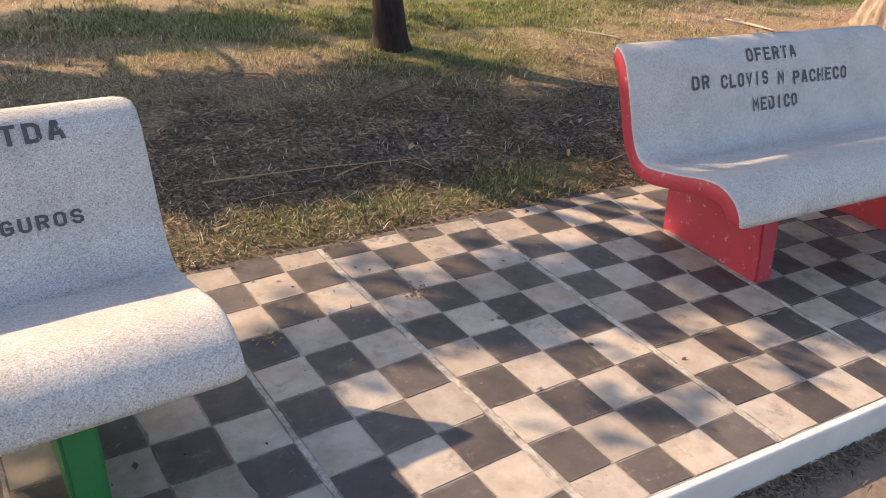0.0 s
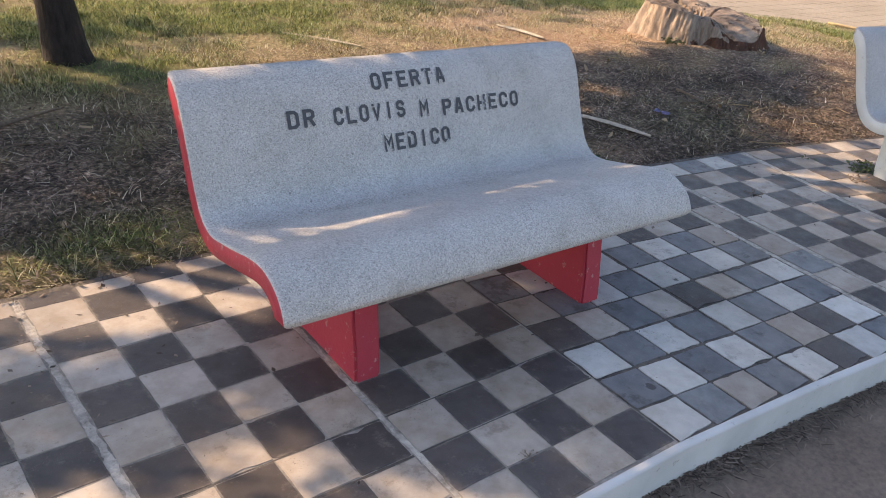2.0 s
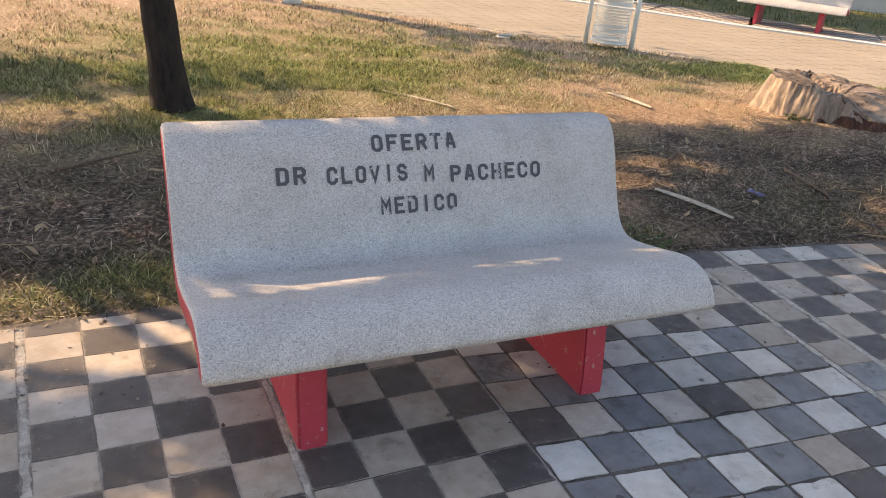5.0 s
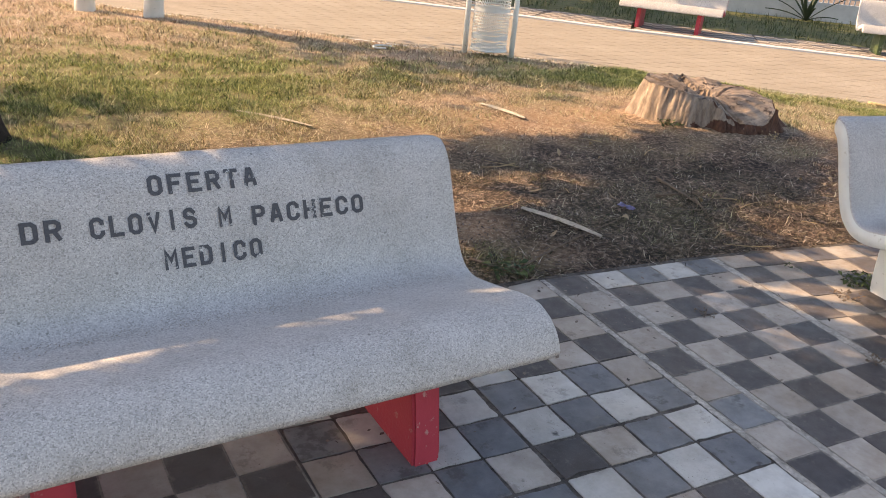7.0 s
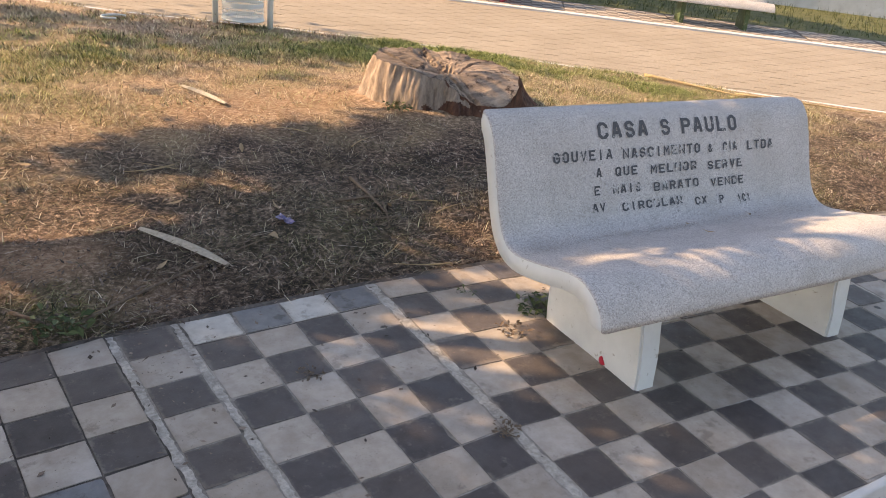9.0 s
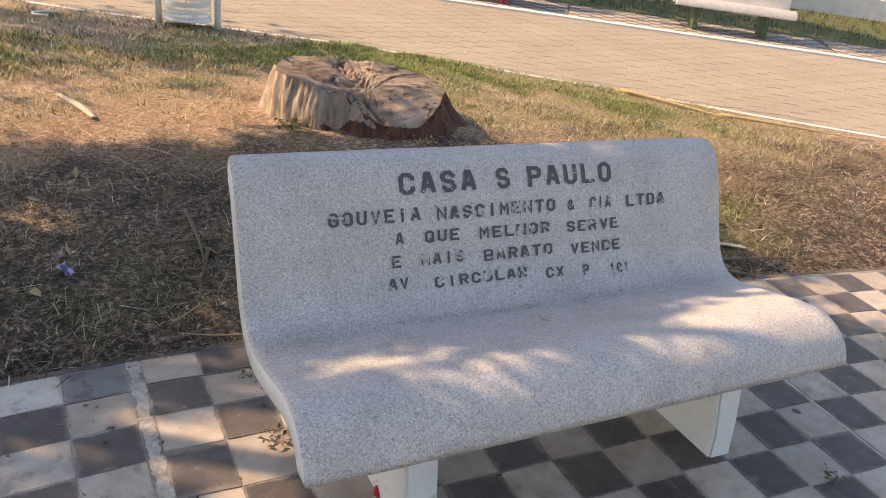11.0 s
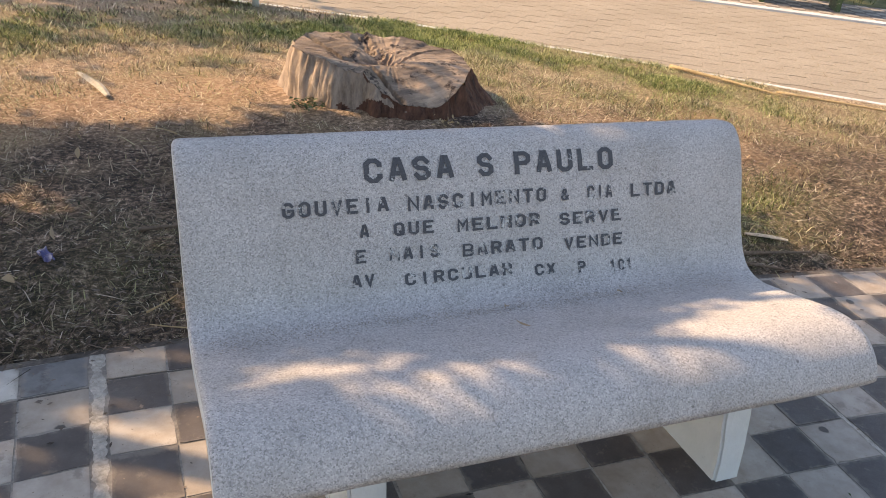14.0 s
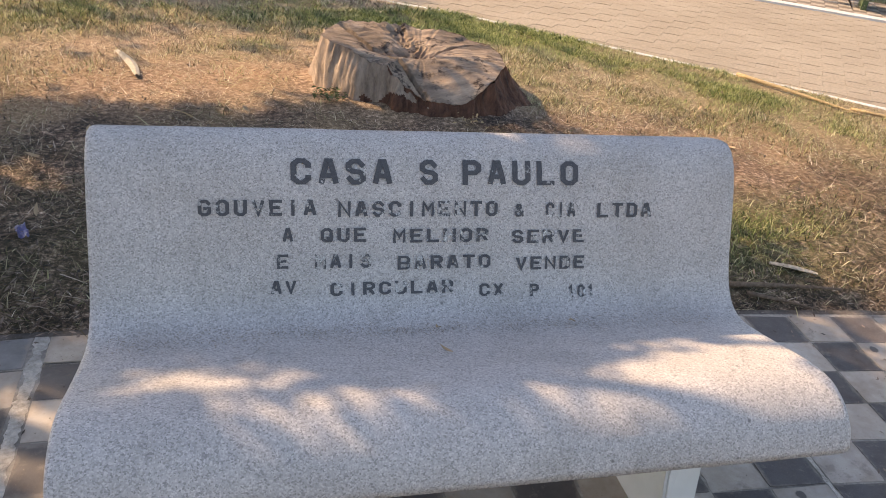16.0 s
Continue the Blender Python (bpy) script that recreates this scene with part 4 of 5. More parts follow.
def tree(name_label, trunk, limbs, crown_points, seed, leaf=0.056, white=False):
    rng = random.Random(seed)
    root = tagged(new("tree"), name_label, "tree")
    root.location = trunk[0][0]
    base = Vector(trunk[0][0])
    bm = bmesh.new()
    pts = spline([Vector(p) - base for p, _ in trunk], 5)
    rad = [v.x for v in spline([(r, 0, 0) for _, r in trunk], 5)]
    tube(bm, pts, rad, 14)
    for v in bm.verts:
        v.co += noise.noise_vector(v.co * 6) * 0.012
    part("trunk", bm, WHITEWASH if white else BARK, root, "whitewashed trunk" if white else "dark rough trunk")
    top = pts[-1]
    for end, r in limbs:
        e = Vector(end) - base
        bm = bmesh.new()
        mid = top.lerp(e, 0.5) + Vector((rng.uniform(-0.2, 0.2), rng.uniform(-0.2, 0.2), 0.25))
        run = spline([top - Vector((0, 0, 0.15)), mid, e], 5)
        tube(bm, run, [r * (1 - 0.8 * i / (len(run) - 1)) for i in range(len(run))], 8)
        part("limb", bm, BARK, root)
    verts, faces = [], []
    for c in crown_points:
        for _ in range(8):
            p = Vector(c) - base + Vector([rng.gauss(0, 0.05) for _ in range(3)])
            q = Euler([rng.uniform(0, 6.28) for _ in range(3)]).to_matrix()
            s = leaf * rng.uniform(0.7, 1.4)
            n = len(verts)
            verts += [p + q @ Vector(v) for v in ((-s, 0, 0), (-0.2 * s, -0.4 * s, 0.1 * s), (s, 0, -0.1 * s), (-0.2 * s, 0.4 * s, 0.1 * s))]
            faces.append((n, n + 1, n + 2, n + 3))
    if faces:
        under("crown", mesh_of("crown", verts, faces, [LEAF]), root, "small green leaves")
    return root


def crown_from_shade(box, count, heights, seed):
    rng = random.Random(seed)
    out = []
    while len(out) < count:
        x, y = rng.uniform(box[0], box[1]), rng.uniform(box[2], box[3])
        clump = noise.noise((x * 1.6, y * 1.6, 4.0)) + 0.6 * noise.noise((x * 4.5, y * 4.5, 9.0))
        w = shade_wanted(x, y)
        if rng.random() > w * (0.3 + 0.5 * w + 0.9 * clump):
            continue
        h = rng.uniform(*heights)
        out.append(Vector((x, y, 0)) + TO_SUN * (h / TO_SUN.z))
    return out


def limb_ends(points, n):
    step = max(1, len(points) // n)
    return [(points[i * step], 0.07) for i in range(n)]


crown_a = crown_from_shade((2.9, 7.0, -1.8, 3.0), 3600, (2.7, 4.3), 11)
tree("slender tree with a dark trunk standing on the lawn", [((0.62, 3.46, 0.0), 0.20), ((0.60, 3.47, 0.18), 0.135), ((0.56, 3.50, 0.7), 0.108), ((0.50, 3.56, 1.3), 0.10), ((0.62, 3.9, 2.3), 0.085)],
     limb_ends(crown_a, 9), crown_a, 21)
crown_b = crown_from_shade((-4.0, 2.9, -1.8, 5.2), 5600, (2.7, 4.4), 12)
tree("leafy tree shading the benches and the lawn", [((-3.6, 5.2, 0.0), 0.24), ((-3.6, 5.2, 0.3), 0.16), ((-3.5, 5.25, 1.2), 0.13), ((-3.2, 5.3, 2.3), 0.10)],
     limb_ends(crown_b, 10), crown_b, 22)
for k, (x, y) in enumerate(((2.06, 9.42), (2.78, 8.82))):
    rng = random.Random(40 + k)
    pts = [Vector((x + rng.gauss(-0.3, 0.8), y + rng.gauss(0.5, 0.7), rng.uniform(3.0, 4.6))) for _ in range(260)]
    tree("tree with a whitewashed trunk beside the path", [((x, y, 0.0), 0.17), ((x, y, 0.12), 0.125), ((x + 0.02, y, 0.8), 0.11), ((x - 0.1, y + 0.1, 2.6), 0.09)],
         limb_ends(pts, 5), pts, 30 + k, 0.06, True)


far_shade = []
rng = random.Random(61)
while len(far_shade) < 2600:
    x, y = rng.uniform(8.5, 18.0), rng.uniform(3.0, 13.0)
    o = side_of(FAR_KERB, x, y)
    if not 0.9 < o < 6.0 or rng.random() > 0.75 + 1.1 * noise.noise((x * 0.9, y * 0.9, 2.0)) - (0.5 if o < 1.5 else 0.0):
        continue
    far_shade.append(Vector((x, y, 0)) + TO_SUN * (rng.uniform(3.0, 5.5) / TO_SUN.z))
tree("broad leafy tree shading the far benches", [((9.6, 15.2, 0.0), 0.30), ((9.6, 15.2, 0.4), 0.21), ((9.7, 15.1, 1.4), 0.17), ((9.8, 14.6, 2.6), 0.13)],
     limb_ends(far_shade, 10), far_shade, 63, 0.10)


# ---- stump ----
def stump():
    root = tagged(new("tree_stump"), "broad sawn tree stump with a cracked weathered top", "stump")
    root.location = (5.965, 2.56, 0.03)
    n, rings = 300, 40
    verts, faces, idx = [], [], []

    def rim(a):
        return 0.50 + 0.05 * math.cos(2 * a + 0.6) + 0.045 * math.sin(3 * a) + 0.03 * noise.noise((3 * math.cos(a), 3 * math.sin(a), 1.0))

    def high(a):
        return 0.375 + 0.055 * math.cos(a - 2.3) - 0.15 * max(0, math.cos(a + 1.72)) ** 6 + 0.022 * noise.noise((4 * math.cos(a), 4 * math.sin(a), 5.0)) + 0.012 * noise.noise((14 * math.cos(a), 14 * math.sin(a), 5.0))
    for k in range(rings):
        f = k / (rings - 1)
        for i in range(n):
            a = 2 * math.pi * i / n
            flare = 1 + (1 - f) ** 1.5 * (0.22 + 0.62 * max(0, math.cos(a + 0.25)) ** 2 + 0.20 * max(0, math.sin(3 * a + 0.7)))
            rr = rim(a) * flare + 0.05 * noise.noise((2.6 * math.cos(a), 2.6 * math.sin(a), f * 1.4 + 3.0)) * (1 - f ** 6) + 0.02 * noise.noise((8 * math.cos(a), 8 * math.sin(a), f * 1.5)) + 0.016 * noise.noise((22 * math.cos(a), 22 * math.sin(a), f * 3)) + 0.008 * noise.noise((60 * math.cos(a), 60 * math.sin(a), f * 5))
            verts.append((rr * math.cos(a), rr * math.sin(a), -0.05 + (high(a) + 0.05) * f))

    # bark and painted shade together cover the half turned from the sun
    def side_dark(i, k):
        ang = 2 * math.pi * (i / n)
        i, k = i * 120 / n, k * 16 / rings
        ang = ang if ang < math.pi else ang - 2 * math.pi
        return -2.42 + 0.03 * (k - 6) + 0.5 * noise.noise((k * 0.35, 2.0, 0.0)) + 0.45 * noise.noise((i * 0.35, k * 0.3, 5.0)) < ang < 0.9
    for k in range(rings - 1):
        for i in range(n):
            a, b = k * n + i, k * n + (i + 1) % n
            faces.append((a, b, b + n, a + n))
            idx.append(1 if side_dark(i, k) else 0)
    side = under("side", mesh_of("side", verts, faces, [STUMP_SIDE, STUMP_DARK], idx, True), root, "split brown sides, dark bark and painted shade away from the sun")
    verts, faces = [], []
    m = 30
    for k in range(m + 1):
        f = 1 - k / m
        for i in range(n):
            a = 2 * math.pi * i / n
            r = rim(a) * f
            x, y = r * math.cos(a), r * math.sin(a)
            z = 0.365 + (high(a) - 0.365) * f ** 1.6 + 0.012 * noise.noise((x * 7, y * 7, 2)) * (1 - f ** 10) + 0.006 * noise.noise((x * 5, y * 30, 2)) * (1 - f ** 10)
            hollow = bell(x, y, -0.10, 0.02, 0.22, 0.10) * 0.9 + bell(x, y, -0.02, 0.22, 0.07, 0.2) * 0.8
            crack = max(0, 1 - abs(y - 0.35 * x + 0.02) / 0.014) * (1 if x > 0.0 else 0) + max(0, 1 - abs(x + 0.27 + 0.3 * y) / 0.02)
            z -= (0.12 * hollow * (0.6 + 0.8 * abs(noise.noise((x * 22, y * 22, 3)))) + 0.09 * crack) * (1 - f ** 12)
            verts.append((x, y, z))
    for k in range(m):
        for i in range(n):
            a, b = k * n + i, k * n + (i + 1) % n
            faces.append((a, b, b + n, a + n))
    under("cut_top", mesh_of("cut_top", verts, faces, [STUMP_TOP], None, False), root, "grey cracked sawn face")
    return root


stump()

# ---- far path: paver bed, pavers, edging, kerb, tiled walk, benches, fence ----
def along(line, s):
    """The point and the direction at s metres along a line of points."""
    d = Vector((1, 0, 0))
    for (ax, ay), (bx, by) in zip(line, line[1:]):
        l = math.hypot(bx - ax, by - ay)
        if s <= l:
            d = Vector(((bx - ax) / l, (by - ay) / l, 0))
            return Vector((ax, ay, 0)) + d * s, d
        s -= l
    return Vector((bx, by, 0)) + d * s, d


def offset_line(line, o):
    """The line moved o metres beyond itself."""
    out = []
    for i, (x, y) in enumerate(line):
        a, c = line[max(0, i - 1)], line[min(len(line) - 1, i + 1)]
        d = Vector((c[0] - a[0], c[1] - a[1], 0)).normalized()
        out.append((x - d.y * o, y + d.x * o))
    return out


def sheet(name, left, right, z, mat):
    n = len(left)
    verts = [(x, y, z) for x, y in left] + [(x, y, z) for x, y in right]
    faces = [(i, i + 1, n + i + 1, n + i) for i in range(n - 1)]
    me = mesh_of(name, verts, faces, [mat])
    bm = bmesh.new()
    bm.from_mesh(me)
    bmesh.ops.recalc_face_normals(bm, faces=bm.faces[:])
    if sum(f.normal.z for f in bm.faces) < 0:
        bmesh.ops.reverse_faces(bm, faces=bm.faces[:])
    bm.to_mesh(me)
    bm.free()
    return me


FAR_MATCH = [(x, y) for x, y in offset_line(NEAR_EDGE, 6.2)]
path_bed = tagged(new("path", sheet("path", offset_line(NEAR_EDGE, -0.02), FAR_MATCH, -0.004, PAVER_BED)), "tan interlocking paver path in full sun", "path", kind="structure")
near_line = offset_line(NEAR_EDGE, 0.07)
for i in range(len(NEAR_EDGE) - 1):
    a, c = Vector((*NEAR_EDGE[i], 0)), Vector((*NEAR_EDGE[i + 1], 0))
    p, q = Vector((*near_line[i], 0)), Vector((*near_line[i + 1], 0))
    tagged(new("kerb", strip_mesh("kerb", [a, c], [p, q], -0.15, 0.012, KERB_WHITE)), "thin white edging between lawn and path", "edging", "path edging", "structure")


def paver_outline():
    """A zigzag paver, about 38 by 19 cm."""
    l, w, k = 0.1885, 0.0945, 0.022
    return [(-l, -w), (-l / 2, -w - k), (0, -w), (l / 2, -w + k), (l, -w), (l + 0.0, w), (l / 2, w + k), (0, w), (-l / 2, w - k), (-l, w)]


out = paver_outline()
pv = [(x, y, -0.03) for x, y in out] + [(x, y, -0.0015) for x, y in out] + [(x * 0.99, y * 0.98, 0.0) for x, y in out]
n = len(out)
pf = [tuple(range(2 * n, 3 * n))] + [(i, (i + 1) % n, n + (i + 1) % n, n + i) for i in range(n)] + [(n + i, n + (i + 1) % n, 2 * n + (i + 1) % n, 2 * n + i) for i in range(n)]
paver_mesh = mesh_of("paver", pv, pf, [PAVER])
rng = random.Random(77)
rot = math.atan2(-9.26, 8.52)
ux, uy = Vector((math.cos(rot), math.sin(rot), 0)), Vector((-math.sin(rot), math.cos(rot), 0))
origin = Vector((8.2, 4.4, 0))
rest_v, rest_f, picked = [], [], 0
for r in range(-3, 29):
    for c in range(-19, 24):
        p = origin + ux * ((c + 0.5 * (r % 2)) * 0.380) + uy * (r * 0.192)
        if side_of(NEAR_EDGE, p.x, p.y) < 0.22 or side_of(FAR_KERB, p.x, p.y) > -0.08 or not -1 < p.x < 16:
            continue
        turn = Matrix.Rotation(rot + rng.gauss(0, 0.008), 4, "Z")
        place = Matrix.Translation(p + Vector((0, 0, rng.uniform(-0.0015, 0.001)))) @ turn @ Matrix.Rotation(rng.gauss(0, 0.003), 4, "X")
        if side_of(NEAR_EDGE, p.x, p.y) < 2.0 and 8.0 < p.x < 12.5 and picked < 300:
            ob = under("paver", paver_mesh, path_bed)
            ob.matrix_local = place
            picked += 1
        else:
            k = len(rest_v)
            rest_v += [place @ Vector(v) for v in pv]
            rest_f += [tuple(k + i for i in f) for f in pf]
ob = under("paver_field", mesh_of("paver_field", rest_v, rest_f, [PAVER]), path_bed)
tagged(ob, kind="stuff")

far_out = offset_line(FAR_KERB, 0.22)
for i in range(len(FAR_KERB) - 1):
    a, c = Vector((*FAR_KERB[i], 0)), Vector((*FAR_KERB[i + 1], 0))
    p, q = Vector((*far_out[i], 0)), Vector((*far_out[i + 1], 0))
    ob = tagged(new("kerb", strip_mesh("kerb", [a, c], [p, q], -0.15, 0.024, KERB_WHITE)), "white painted kerb along the far walk", "kerb", "far kerb stones", "structure")
far_walk = tagged(new("pavement", sheet("pavement", far_out, offset_line(FAR_KERB, 1.75), 0.008, MORTAR)), "far walk of dark and light square tiles", "pavement", kind="structure")
k = 0
verts_by = {0: ([], []), 1: ([], [])}
for c in range(0, 118):
    s = 4.0 + c * T
    for r in range(8):
        p, d = along(FAR_KERB, s)
        side = Vector((-d.y, d.x, 0))
        q0 = p + side * (0.23 + r * T) + Vector((0, 0, 0.016))
        quad = [q0, q0 + d * (T - 0.004), q0 + d * (T - 0.004) + side * (T - 0.004), q0 + side * (T - 0.004)]
        v, f = verts_by[(c + r) % 2]
        k = len(v)
        v += quad + [x - Vector((0, 0, 0.02)) for x in quad]
        f += [(k, k + 1, k + 2, k + 3)] + [(k + i, k + 4 + i, k + 4 + (i + 1) % 4, k + (i + 1) % 4) for i in range(4)]
for par_, mat in ((0, TILE_FAR_DARK), (1, TILE_FAR_LIGHT)):
    ob = under("tile_field", mesh_of("tile_field", *verts_by[par_], [mat]), far_walk)
    tagged(ob, kind="stuff")
far_lawn = sheet("far_lawn", offset_line(FAR_KERB, 1.75), offset_line(FAR_KERB, 6.6), 0.010, FAR_GRASS)
tagged(new("far_lawn", far_lawn), "shaded green lawn behind the far benches", "lawn", kind="structure")
edge_v, edge_f = [], []
rng = random.Random(31)
for i in range(9000):
    p, d = along(FAR_KERB, rng.uniform(4, 26))
    p = p + Vector((-d.y, d.x, 0)) * rng.uniform(1.8, 6.4) + Vector((0, 0, 0.010))
    a, l = rng.uniform(0, 6.28), rng.uniform(0.06, 0.14)
    w = Vector((math.cos(a), math.sin(a), 0))
    k = len(edge_v)
    edge_v += [p - w * 0.006, p + w * 0.006, p + Vector((w.y, -w.x, 0)) * l * 0.5 + Vector((0, 0, l))]
    edge_f.append((k, k + 1, k + 2))
tagged(new("far_grass", mesh_of("far_grass", edge_v, edge_f, [WEED])), "green grass blades behind the far walk", "grass", kind="stuff")
wall_a, wall_b = offset_line(FAR_KERB, 6.6), offset_line(FAR_KERB, 6.8)
tagged(new("low_wall", strip_mesh("low_wall", [Vector((x, y, 0)) for x, y in wall_a], [Vector((x, y, 0)) for x, y in wall_b], -0.15, 0.42, KERB_WHITE)), "low white painted wall below a grey fence", "wall", kind="structure")
fence = tagged(new("fence"), "grey metal picket fence on the low white wall", "fence")
rail_run = offset_line(FAR_KERB, 6.7)
picket = mesh_of("picket", [(x, y, z) for z in (0.42, 1.5) for x, y in ((-0.012, -0.012), (0.012, -0.012), (0.012, 0.012), (-0.012, 0.012))],
                 [(0, 1, 5, 4), (1, 2, 6, 5), (2, 3, 7, 6), (3, 0, 4, 7), (4, 5, 6, 7)], [FENCE])
for i in range(110):
    p, d = along(rail_run, 9.0 + i * 0.115)
    ob = under("picket", picket, fence)
    ob.matrix_local = Matrix.Translation(p) @ Matrix.Rotation(math.atan2(d.y, d.x), 4, "Z")
for z in (0.55, 1.42):
    bm = bmesh.new()
    tube(bm, [along(rail_run, 8.5 + i)[0] + Vector((0, 0, z)) for i in range(15)], [0.02] * 15, 6)
    part("rail", bm, FENCE, fence)


def far_bench(s, leg_mat, label, seed, back=1.45):
    p, d = along(FAR_KERB, s)
    side = Vector((-d.y, d.x, 0))
    q = p + side * back
    bench(Matrix.Translation(q + Vector((0, 0, 0.016))) @ Matrix.Rotation(math.atan2(d.y, d.x), 4, "Z"), 1.78, 1.0,
          [(0.32, 0.39), (1.36, 1.43)], GRANITE, leg_mat if leg_mat is RED else WHITE, leg_mat, [], LETTER, label, seed)


def run_to(line, x, y):
    """How far along a line the point nearest to x, y lies."""
    return min((i * 0.05 for i in range(800)), key=lambda s: (along(line, s)[0] - Vector((x, y, 0))).length)


far_bench(run_to(FAR_KERB, 10.35, 8.1) - 0.35, RED, "pale terrazzo bench with red legs across the path", 19.0)
far_bench(run_to(FAR_KERB, 13.3, 5.25) - 0.35, FADED_GREEN, "pale terrazzo bench with faded green legs across the path", 23.0)


def agave(x, y, seed):
    rng = random.Random(seed)
    root = tagged(new("agave"), "dark spiky agave plant by the low wall", "plant")
    root.location = (x, y, 0.03)
    for i in range(16):
        a, up, l = rng.uniform(0, 6.28), rng.uniform(0.35, 1.3), rng.uniform(0.7, 1.1)
        d = Vector((math.cos(a) * math.cos(up), math.sin(a) * math.cos(up), math.sin(up)))
        s = Vector((-math.sin(a), math.cos(a), 0))
        verts, faces = [], []
        for k in range(7):
            f = k / 6
            c = d * l * f + Vector((0, 0, -0.25 * f * f * math.cos(up)))
            w = 0.055 * (1 - f) ** 0.7 * (0.6 + f)
            verts += [c - s * w + Vector((0, 0, 0.02)), c, c + s * w + Vector((0, 0, 0.02))]
            if k:
                b0 = 3 * k
                faces += [(b0 - 3, b0 - 2, b0 + 1, b0), (b0 - 2, b0 - 1, b0 + 2, b0 + 1)]
        under("leaf", mesh_of("leaf", verts, faces, [AGAVE]), root)


agave(17.3, 9.6, 3)


# ---- litter bin ----
def bin_thing():
    root = tagged(new("litter_bin"), "white perforated metal litter bin between two posts", "bin")
    a, c = Vector((5.80, 6.17, 0.0)), Vector((6.28, 5.87, 0.0))
    root.location = (a + c) / 2
    d = (c - a).normalized()
    half = (c - a).length / 2
    for s in (-1, 1):
        bm = bmesh.new()
        tube(bm, [d * s * half, d * s * half + Vector((0, 0, 0.5)), d * s * half + Vector((0, 0, 1.05))], [0.032] * 3, 12)
        part("post", bm, METAL_WHITE, root)
    verts, faces = [], []
    n, m, r = 56, 20, 0.215
    z0, z1 = 0.13, 0.82
    for j in range(m):
        for i in range(n):
            k = len(verts)
            a0, a1 = 2 * math.pi * i / n, 2 * math.pi * (i + 1) / n
            b0, b1 = z0 + (z1 - z0) * j / m, z0 + (z1 - z0) * (j + 1) / m
            off = 0.5 * (j % 2) * 2 * math.pi / n
            solid = j in (0, m - 1) or j % 9 == 4
            if solid:
                verts += [(r * math.cos(q + off), r * math.sin(q + off), z) for q, z in ((a0, b0), (a1, b0), (a1, b1), (a0, b1))]
                faces.append((k, k + 1, k + 2, k + 3))
            else:
                e = 0.13
                outer = [(a0, b0), (a1, b0), (a1, b1), (a0, b1)]
                am, bmid = (a0 + a1) / 2, (b0 + b1) / 2
                inner = [(am + (q - am) * (1 - 2 * e), bmid + (z - bmid) * (1 - 2 * e)) for q, z in outer]
                verts += [(r * math.cos(q + off), r * math.sin(q + off), z) for q, z in outer + inner]
                faces += [(k + t, k + (t + 1) % 4, k + 4 + (t + 1) % 4, k + 4 + t) for t in range(4)]
    k = len(verts)
    verts += [(r * math.cos(2 * math.pi * i / n), r * math.sin(2 * math.pi * i / n), z0) for i in range(n)]
    faces.append(tuple(range(k, k + n)))
    under("basket", mesh_of("basket", verts, faces, [METAL_WHITE]), root, "perforated sheet basket")
    for z in (z0, z1):
        bm = bmesh.new()
        run = [Vector((r * math.cos(2 * math.pi * i / 32), r * math.sin(2 * math.pi * i / 32), z)) for i in range(33)]
        tube(bm, run, [0.011] * 33, 6)
        part("rim", bm, METAL_WHITE, root)
    for s in (-1, 1):
        bm = bmesh.new()
        tube(bm, [d * s * (r - 0.01) + Vector((0, 0, 0.62)), d * s * half + Vector((0, 0, 0.62))], [0.014, 0.014], 8)
        part("pivot", bm, METAL_WHITE, root)


bin_thing()


# ---- small things ----
def leaf_mesh(seed, l, w):
    rng = random.Random(seed)
    verts, faces = [], []
    for k in range(6):
        f = k / 5
        hw = w * math.sin(math.pi * min(0.97, 0.05 + f)) ** 0.8 * 0.5
        z = 0.012 * math.sin(3 * f + seed) + 0.006
        verts += [(l * (f - 0.5), -hw, z + hw * 0.5), (l * (f - 0.5), 0, z), (l * (f - 0.5), hw, z + hw * rng.uniform(0.2, 0.8))]
        if k:
            b0 = 3 * k
            faces += [(b0 - 3, b0 - 2, b0 + 1, b0), (b0 - 2, b0 - 1, b0 + 2, b0 + 1)]
    return mesh_of("dry_leaf", verts, faces, [DRY_LEAF])


rng = random.Random(8)
leaf_kinds = [leaf_mesh(i, rng.uniform(0.035, 0.085), rng.uniform(0.016, 0.034)) for i in range(8)]
placed = 0
while placed < 100:
    x, y = rng.uniform(-2.8, 9.0), rng.uniform(0.2, 4.8)
    if y < lawn_edge_y(x) + 0.05 or side_of(NEAR_EDGE, x, y) > -0.2 or (x - 5.93) ** 2 + (y - 2.58) ** 2 < 0.7:
        continue
    if rng.random() > math.exp(-0.4 * (y - lawn_edge_y(x))):
        continue
    ob = tagged(new("dry_leaf", leaf_kinds[placed % 8]), "small curled brown leaf lying on the lawn", "leaf", "fallen leaves")
    ob.matrix_world = pose(x, y, lawn_z(x, y) + 0.012, rng.uniform(-25, 25), rng.uniform(-25, 25), rng.uniform(0, 360))
    placed += 1


